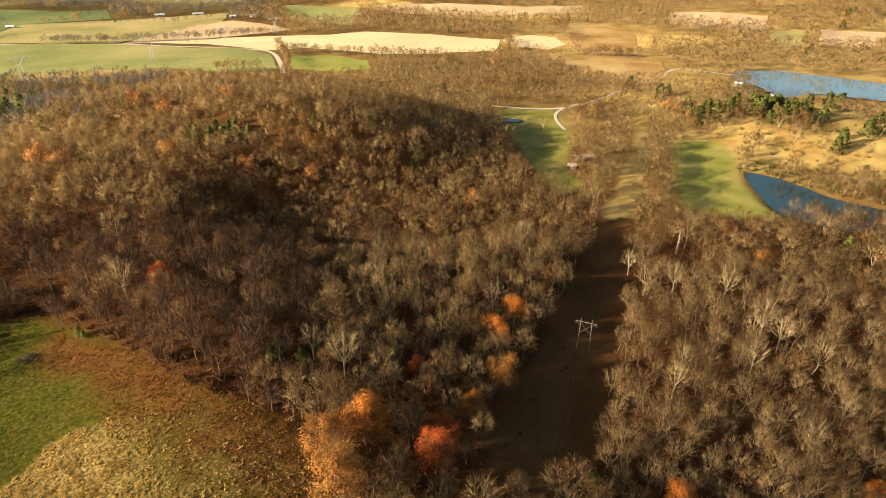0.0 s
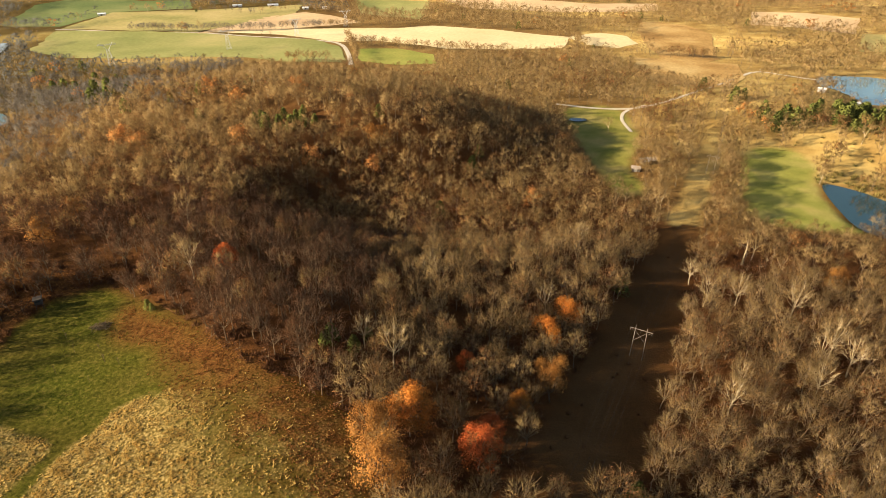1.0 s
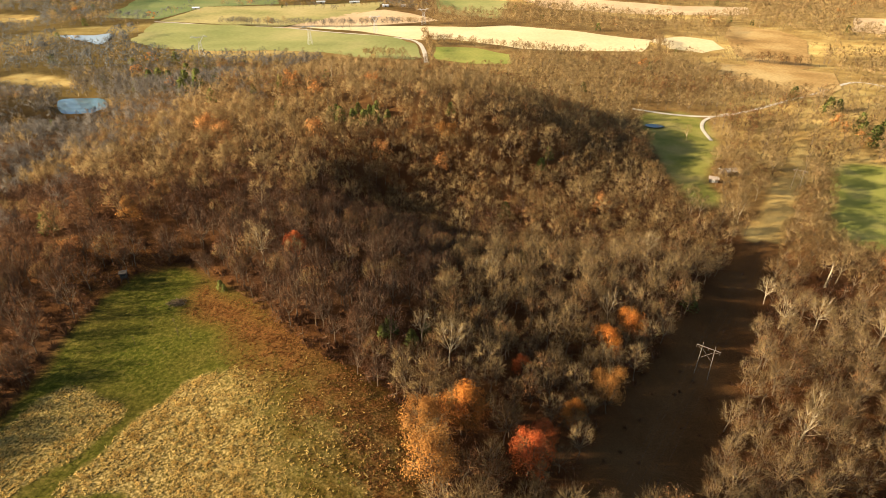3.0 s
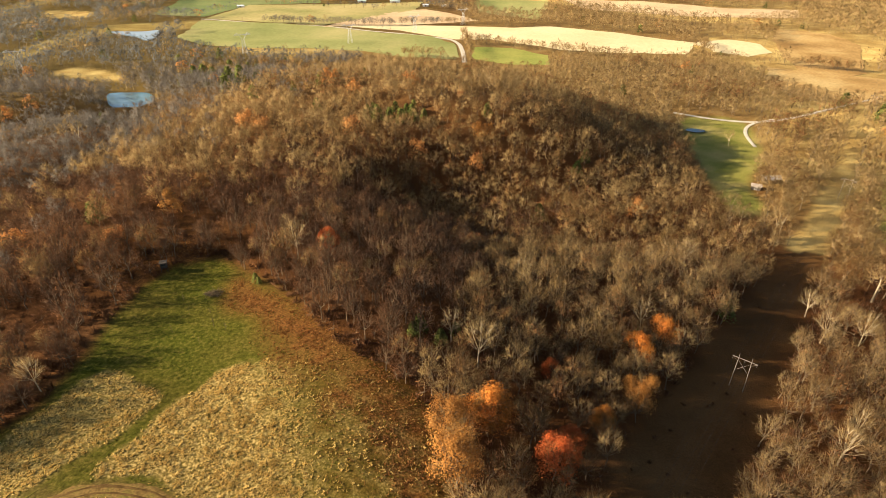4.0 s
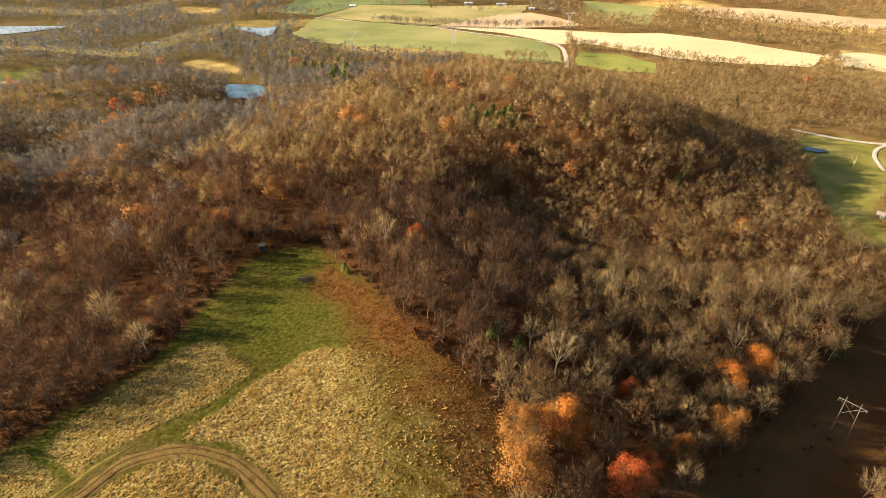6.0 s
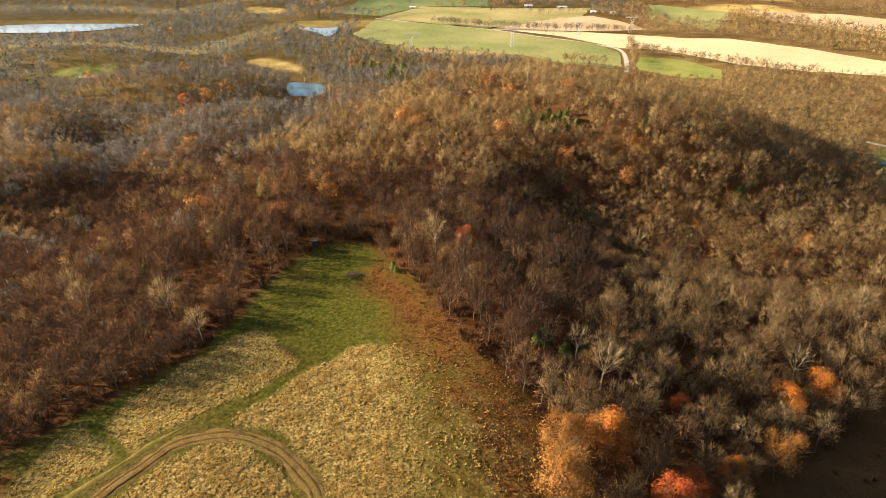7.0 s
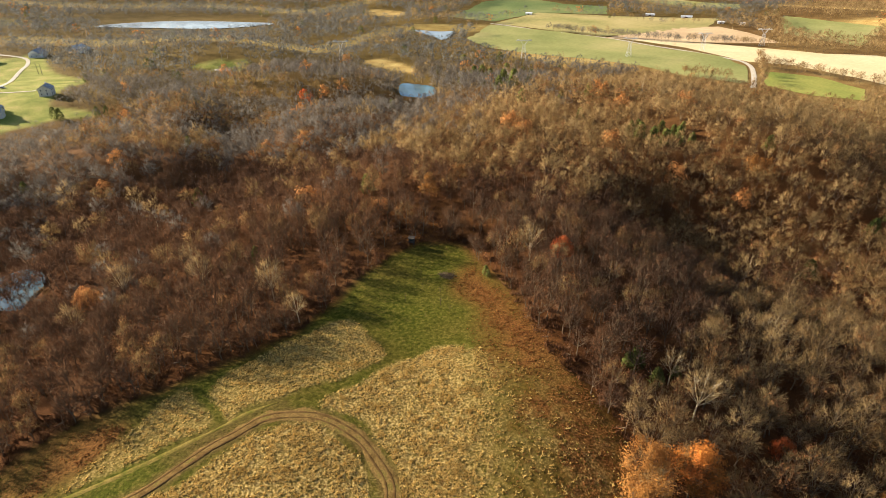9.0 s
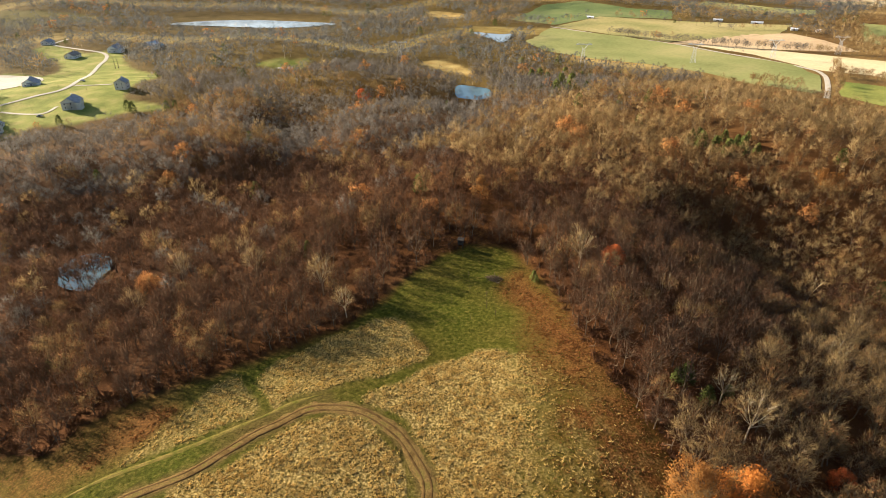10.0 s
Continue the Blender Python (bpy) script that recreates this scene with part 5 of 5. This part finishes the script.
def lattice_tower(x, y, turn, tall=21.0):
    """Steel transmission tower: two lattice legs meeting a wide bridge with raised ends."""
    z = on_land(x, y)
    root = new("transmission_tower")
    root.matrix_world = pose(x, y, z, 0, 0, turn)
    for sx in (-1, 1):
        for sy in (-1, 1):
            part("leg", rod(bmesh.new(), (sx * 2.6, sy * 2.0, -0.5), (sx * 1.1, sy * 0.6, tall * 0.72), 0.16, 0.12, 5), STEEL, root)
            part("upper_leg", rod(bmesh.new(), (sx * 1.1, sy * 0.6, tall * 0.72), (sx * 5.2, sy * 0.5, tall), 0.13, 0.11, 5), STEEL, root)
    bm = bmesh.new()
    for k in range(5):
        z0, z1 = tall * 0.72 * k / 5, tall * 0.72 * (k + 1) / 5
        w0, w1 = 2.6 - 1.5 * k / 5, 2.6 - 1.5 * (k + 1) / 5
        for sy in (-1, 1):
            rod(bm, (-w0, sy * w0 * 0.7, z0), (w1, sy * w1 * 0.7, z1), 0.07, None, 4)
            rod(bm, (w0, sy * w0 * 0.7, z0), (-w1, sy * w1 * 0.7, z1), 0.07, None, 4)
    part("bracing", bm, STEEL, root)
    bm = bmesh.new()
    for sy in (-0.5, 0.5):
        rod(bm, (-8.5, sy, tall - 1.8), (8.5, sy, tall - 1.8), 0.13, None, 5)
        rod(bm, (-8.5, sy, tall - 1.8), (-5.2, sy, tall), 0.1, None, 4)
        rod(bm, (8.5, sy, tall - 1.8), (5.2, sy, tall), 0.1, None, 4)
        for k in range(-8, 8, 2):
            rod(bm, (k, sy, tall - 1.8), (k + 1, sy, tall - 0.6), 0.06, None, 4)
    part("bridge", bm, STEEL, root)
    return tagged(root, "grey steel lattice transmission tower in a field", "transmission tower", "steel towers")


for x, y in ((-390, 545), (-308, 632), (-262, 725), (-221, 806), (-522, 394)):
    lattice_tower(x, y, 45)


def mast(x, y, tall, mat, label):
    root = new("mast")
    root.matrix_world = pose(x, y, on_land(x, y))
    part("shaft", rod(bmesh.new(), (0, 0, -0.5), (0, 0, tall), 0.28, 0.12), mat, root)
    part("cap", rod(bmesh.new(), (0, 0, tall), (0, 0, tall + 0.5), 0.3, 0.2), mat, root)
    return tagged(root, label, "mast")


mast(-590, 292, 16, BARK_PALE, "tall thin wooden mast beside a mown green")
mast(-699, 151, 11, POLE_WOOD, "leaning utility pole on a lawn")
mast(-694, 153, 11, POLE_WOOD, "leaning utility pole on a lawn")


def gable(bm_wall, bm_roof, x0, y0, x1, y1, h, rise, along="x"):
    """A walled block with a pitched roof of two thick slopes."""
    box(bm_wall, x0, y0, -0.5, x1, y1, h)
    o, t = 0.5, 0.22
    if along == "x":
        ym = (y0 + y1) / 2
        prof = [(y0, h), (y1, h), (ym, h + rise)]
        v = [bm_wall.verts.new((x, a, b)) for x in (x0, x1) for a, b in prof]
        slopes = [[(x, a, b) for x in (x0 - o, x1 + o) for a, b in ((e, h - rise * o / (abs(ym - e))), (ym, h + rise))] for e in (y0 - o, y1 + o)]
    else:
        xm = (x0 + x1) / 2
        prof = [(x0, h), (x1, h), (xm, h + rise)]
        v = [bm_wall.verts.new((a, y, b)) for y in (y0, y1) for a, b in prof]
        slopes = [[(a, y, b) for y in (y0 - o, y1 + o) for a, b in ((e, h - rise * o / (abs(xm - e))), (xm, h + rise))] for e in (x0 - o, x1 + o)]
    bm_wall.faces.new(v[:3])
    bm_wall.faces.new(v[3:])
    for quad in slopes:
        lo = [bm_roof.verts.new(c) for c in quad]
        hi = [bm_roof.verts.new((c[0], c[1], c[2] + t)) for c in quad]
        for f in ((0, 1, 3, 2),):
            bm_roof.faces.new([lo[i] for i in f])
            bm_roof.faces.new([hi[i] for i in f])
        for a, b in ((0, 1), (1, 3), (3, 2), (2, 0)):
            bm_roof.faces.new([lo[a], lo[b], hi[b], hi[a]])


def opening(root, name, x0, y0, z0, x1, y1, z1, mat, frame_mat):
    """A window or door set a little proud of its wall, with a frame round it."""
    w = part(name, box(bmesh.new(), x0, y0, z0, x1, y1, z1), frame_mat, root)
    dx, dy = x1 - x0, y1 - y0
    e = 0.12
    if dx > dy:
        part("pane", box(bmesh.new(), x0 + e, y0 - 0.03, z0 + e, x1 - e, y1 + 0.03, z1 - e), mat, w)
    else:
        part("pane", box(bmesh.new(), x0 - 0.03, y0 + e, z0 + e, x1 + 0.03, y1 - e, z1 - e), mat, w)


def house(x, y, turn, w, d, h, wall, roof, label, wing=True, chimney=True, scale=1.0):
    z = on_land(x, y)
    root = new("house")
    root.matrix_world = pose(x, y, z, 0, 0, turn)
    root.scale = (scale,) * 3
    bw, br = bmesh.new(), bmesh.new()
    gable(bw, br, -w / 2, -d / 2, w / 2, d / 2, h, d * 0.3, "x")
    if wing:
        gable(bw, br, -w * 0.5, -d * 0.85, -w * 0.08, d * 0.1, h * 0.95, w * 0.14, "y")
        gable(bw, br, w / 2, -d * 0.32, w / 2 + 7.0, d * 0.32, h * 0.55, d * 0.2, "x")
    part("wall", bw, wall, root)
    part("roof", br, roof, root, "shingled pitched roof" if roof is not METAL_ROOF else "white metal roof")
    rows = 2 if h > 4.5 else 1
    for k in range(rows):
        for i in np.arange(-w / 2 + 2, w / 2 - 1, 3.0):
            opening(root, "window", i, d / 2, 1.0 + 2.8 * k, i + 1.2, d / 2 + 0.06, 2.4 + 2.8 * k, GLASS, SIDING_W)
            if not wing or i > -w * 0.05:
                opening(root, "window", i, -d / 2 - 0.06, 1.0 + 2.8 * k, i + 1.2, -d / 2, 2.4 + 2.8 * k, GLASS, SIDING_W)
        for j in (-d * 0.25, d * 0.2):
            opening(root, "window", -w / 2 - 0.06, j, 1.0 + 2.8 * k, -w / 2, j + 1.2, 2.4 + 2.8 * k, GLASS, SIDING_W)
    opening(root, "door", w * 0.1, -d / 2 - 0.08, 0.1, w * 0.1 + 1.0, -d / 2, 2.2, DARK_WOOD, SIDING_W)
    if wing:
        for i in (0, 1):
            opening(root, "garage_door", w / 2 + 0.6 + 3.2 * i, -d * 0.32 - 0.07, 0.05, w / 2 + 3.2 + 3.2 * i, -d * 0.32, 2.3, SIDING_W, SIDING)
        opening(root, "porch_post", -w * 0.05, -d * 0.5 - 2.0, 0, -w * 0.05 + 0.25, -d * 0.5 - 1.75, 2.6, SIDING_W, SIDING_W)
    if chimney:
        part("chimney", box(bmesh.new(), w * 0.22, -0.5, h, w * 0.22 + 0.9, 0.4, h + d * 0.3 + 1.1), CONCRETE, root)
    return tagged(root, label, "house", "houses by the lawn" if x < -400 else "")


house(-521, 76, 150, 15, 10, 5.6, SIDING, SHINGLE, "two-storey beige house with grey shingle roof and garage")
house(-553, 121, 145, 9, 9, 5.8, SIDING, SHINGLE, "tall beige house with dark roof at the wood's edge", wing=False)
house(-636, 66, 160, 15, 10, 3.4, SIDING_W, SHINGLE, "single-storey white house on bare ground")
house(-806, 133, 140, 16, 11, 3.4, SIDING_W, SHINGLE_B, "low cream house with brown roof by the lawn", wing=False)
house(-816, 182, 140, 18, 12, 4.5, SIDING_W, SHINGLE, "large grey-roofed house near the road's end")
house(-806, 222, 120, 16, 12, 4.6, SIDING_W, METAL_ROOF, "pale house with light roof among trees", chimney=False)
house(-500, 20, 150, 13, 10, 5.0, SIDING, SHINGLE, "dark-roofed house at the lawn's edge")
house(-930, 130, 140, 14, 10, 3.4, SIDING_W, SHINGLE, "small white house far along the road", wing=False)


def shed(x, y, turn, w, d, h, wall, roof, label, category="barn"):
    root = new(category.replace(" ", "_"))
    root.matrix_world = pose(x, y, on_land(x, y), 0, 0, turn)
    bw, br = bmesh.new(), bmesh.new()
    gable(bw, br, -w / 2, -d / 2, w / 2, d / 2, h, d * 0.22, "x")
    part("wall", bw, wall, root)
    part("roof", br, roof, root)
    opening(root, "door", -w * 0.15, -d / 2 - 0.08, 0.05, w * 0.12, -d / 2, h * 0.8, DARK_WOOD, SIDING_W)
    return tagged(root, label, category)


for x, y, w, label in ((-454, 989, 22, "long white poultry barn across the pasture"), (-395, 996, 26, "long white metal barn across the pasture"),
                       (-612, 864, 16, "small pale barn on the green hillside"), (-330, 968, 14, "white farm building among trees"), (-300, 975, 12, "white farmhouse outbuilding among trees")):
    shed(x, y, 25, w * 0.65, 6, 2.4, SIDING_W, METAL_ROOF, label)
shed(85, 330, 20, 8, 5, 2.6, DARK_WOOD, SHINGLE, "small weathered shed in the valley grass", "shed")
shed(76, 318, -10, 4.4, 3.4, 2.2, DARK_WOOD, SHINGLE_B, "small brown shed beside bare trees", "shed")
# two white sheds added in place of pale bits of road by the lake
shed(253, 447, 15, 6, 4, 2.4, SIDING_W, METAL_ROOF, "small white shed standing in for a pale bit of road by the lake", "shed")
shed(240, 472, -20, 5, 3.6, 2.3, SIDING_W, METAL_ROOF, "small white shed standing in for a pale bit of road on the dam", "shed")


def box_blind(x, y):
    """A hunting hide: dark boarded box on four legs."""
    root = new("hunting_blind")
    root.matrix_world = pose(x, y, on_land(x, y), 0, 0, 35)
    for sx in (-0.8, 0.8):
        for sy in (-0.8, 0.8):
            part("leg", rod(bmesh.new(), (sx * 1.3, sy * 1.3, -0.3), (sx, sy, 1.8), 0.09), DARK_WOOD, root)
    part("cabin", box(bmesh.new(), -1.0, -1.0, 1.8, 1.0, 1.0, 3.6), DARK_WOOD, root)
    part("roof", box(bmesh.new(), -1.25, -1.25, 3.6, 1.25, 1.25, 3.75), DARK_WOOD, root)
    part("window", box(bmesh.new(), -0.6, -1.04, 2.7, 0.6, -1.0, 3.2), GLASS, root)
    return tagged(root, "dark boxy hunting blind under tall bare trees", "hunting blind")


box_blind(-142, 133)


def brush_pile(x, y):
    s = Soup()
    for _ in range(150):
        a, r = RNG.rand() * 6.283, 2.4 * RNG.rand() ** 0.6
        p = np.array([np.cos(a) * r * 1.3, np.sin(a) * r * 0.8, 1.1 * RNG.rand() * (1 - r / 3)])
        q = p + unit(RNG.normal(size=3) * np.array([1, 1, 0.35])) * (0.8 + 1.6 * RNG.rand())
        q[2] = max(q[2], 0.02)
        s.tube(p, q, 0.09, 0.03, 3, 0)
    v, f, m, _ = s.arrays()
    ob = link_mesh("brush_pile", v, f, [BARK])
    ob.matrix_world = pose(x, y, on_land(x, y), 0, 0, 20)
    return tagged(ob, "heap of cut grey-brown branches in the grass", "brush pile")


brush_pile(-117, 126)


def sapling(x, y, h):
    s = Soup()
    s.tube(np.array([0, 0, -0.2]), np.array([0.1, 0, h]), 0.05, 0.01, 5, 0)
    for i in range(26):
        k = 0.35 + 0.6 * RNG.rand()
        a = RNG.rand() * 6.283
        s.blade(np.array([0.1 * k, 0, h * k]), unit(np.array([np.cos(a), np.sin(a), 0.9])), h * 0.32 * RNG.rand() + 0.3, 0.05, 0)
    v, f, m, _ = s.arrays()
    ob = link_mesh("sapling", v, f, [BARK])
    ob.matrix_world = pose(x, y, on_land(x, y))
    return tagged(ob, "thin bare sapling standing in the meadow", "sapling", "saplings in the meadow")


for x, y, h in ((-117, 114, 3.2), (-116, 105, 3.0), (-106, 111, 3.4), (-111, 116, 2.4), (-101, 110, 2.6), (-124, 120, 3.0), (-105, 103, 2.2)):
    sapling(x, y, h)


def snag(x, y):
    """A broken dead tree with a torn pale top."""
    s = Soup()
    s.tube(np.array([0, 0, -0.4]), np.array([0.3, 0.2, 7.5]), 0.36, 0.24, 7, 0)
    s.tube(np.array([0.3, 0.2, 7.5]), np.array([0.1, 0.5, 12.0]), 0.24, 0.07, 6, 0)
    for z, a, ln in ((7.2, 0.4, 4.5), (8.6, 3.4, 2.6), (9.8, 1.6, 1.9), (6.0, 4.6, 1.8)):
        p = np.array([0.25, 0.25, z])
        s.tube(p, p + np.array([np.cos(a), np.sin(a), 0.25]) * ln, 0.13, 0.04, 5, 0)
    v, f, m, _ = s.arrays()
    ob = link_mesh("dead_tree", v, f, [BARK_PALE])
    ob.matrix_world = pose(x, y, on_land(x, y))
    return tagged(ob, "broken dead tree with pale stripped trunk", "dead tree")


for x, y, h in ((-525, 50, 5.0), (-590, 80, 5.5), (-640, 112, 5.0), (-560, 95, 4.5), (-505, 95, 4.0), (-655, 120, 4.5), (-720, 150, 5.0)):
    tagged(sapling(x, y, h), "young bare tree planted on the lawn", "sapling", "young trees on the lawn")
snag(99, 212)


def car(x, y, turn, mat, label):
    root = new("car")
    root.matrix_world = pose(x, y, on_land(x, y) + 0.05, 0, 0, turn)
    bm = box(bmesh.new(), -2.2, -0.9, 0.35, 2.2, 0.9, 0.95)
    bmesh.ops.bevel(bm, geom=bm.edges[:], offset=0.12, segments=2, affect="EDGES")
    part("body", bm, mat, root)
    bm = box(bmesh.new(), -1.3, -0.8, 0.9, 1.0, 0.8, 1.5)
    for v in bm.verts:
        if v.co.z > 1.2:
            v.co.x *= 0.72
            v.co.y *= 0.86
    part("cabin", bm, GLASS, root)
    for sx in (-1.35, 1.35):
        for sy in (-0.9, 0.9):
            w = part("wheel", rod(bmesh.new(), (sx, sy - 0.11, 0.33), (sx, sy + 0.11, 0.33), 0.33, None, 14), RUBBER, root)
            part("rim", rod(bmesh.new(), (sx, sy - 0.12, 0.33), (sx, sy + 0.12, 0.33), 0.19, None, 10), STEEL, w)
    return tagged(root, label, "car", "parked cars")


car(-511, 52, 60, PAINT, "dark parked car on a driveway")
car(-613, 103, 40, STEEL, "silver car on the pale road")
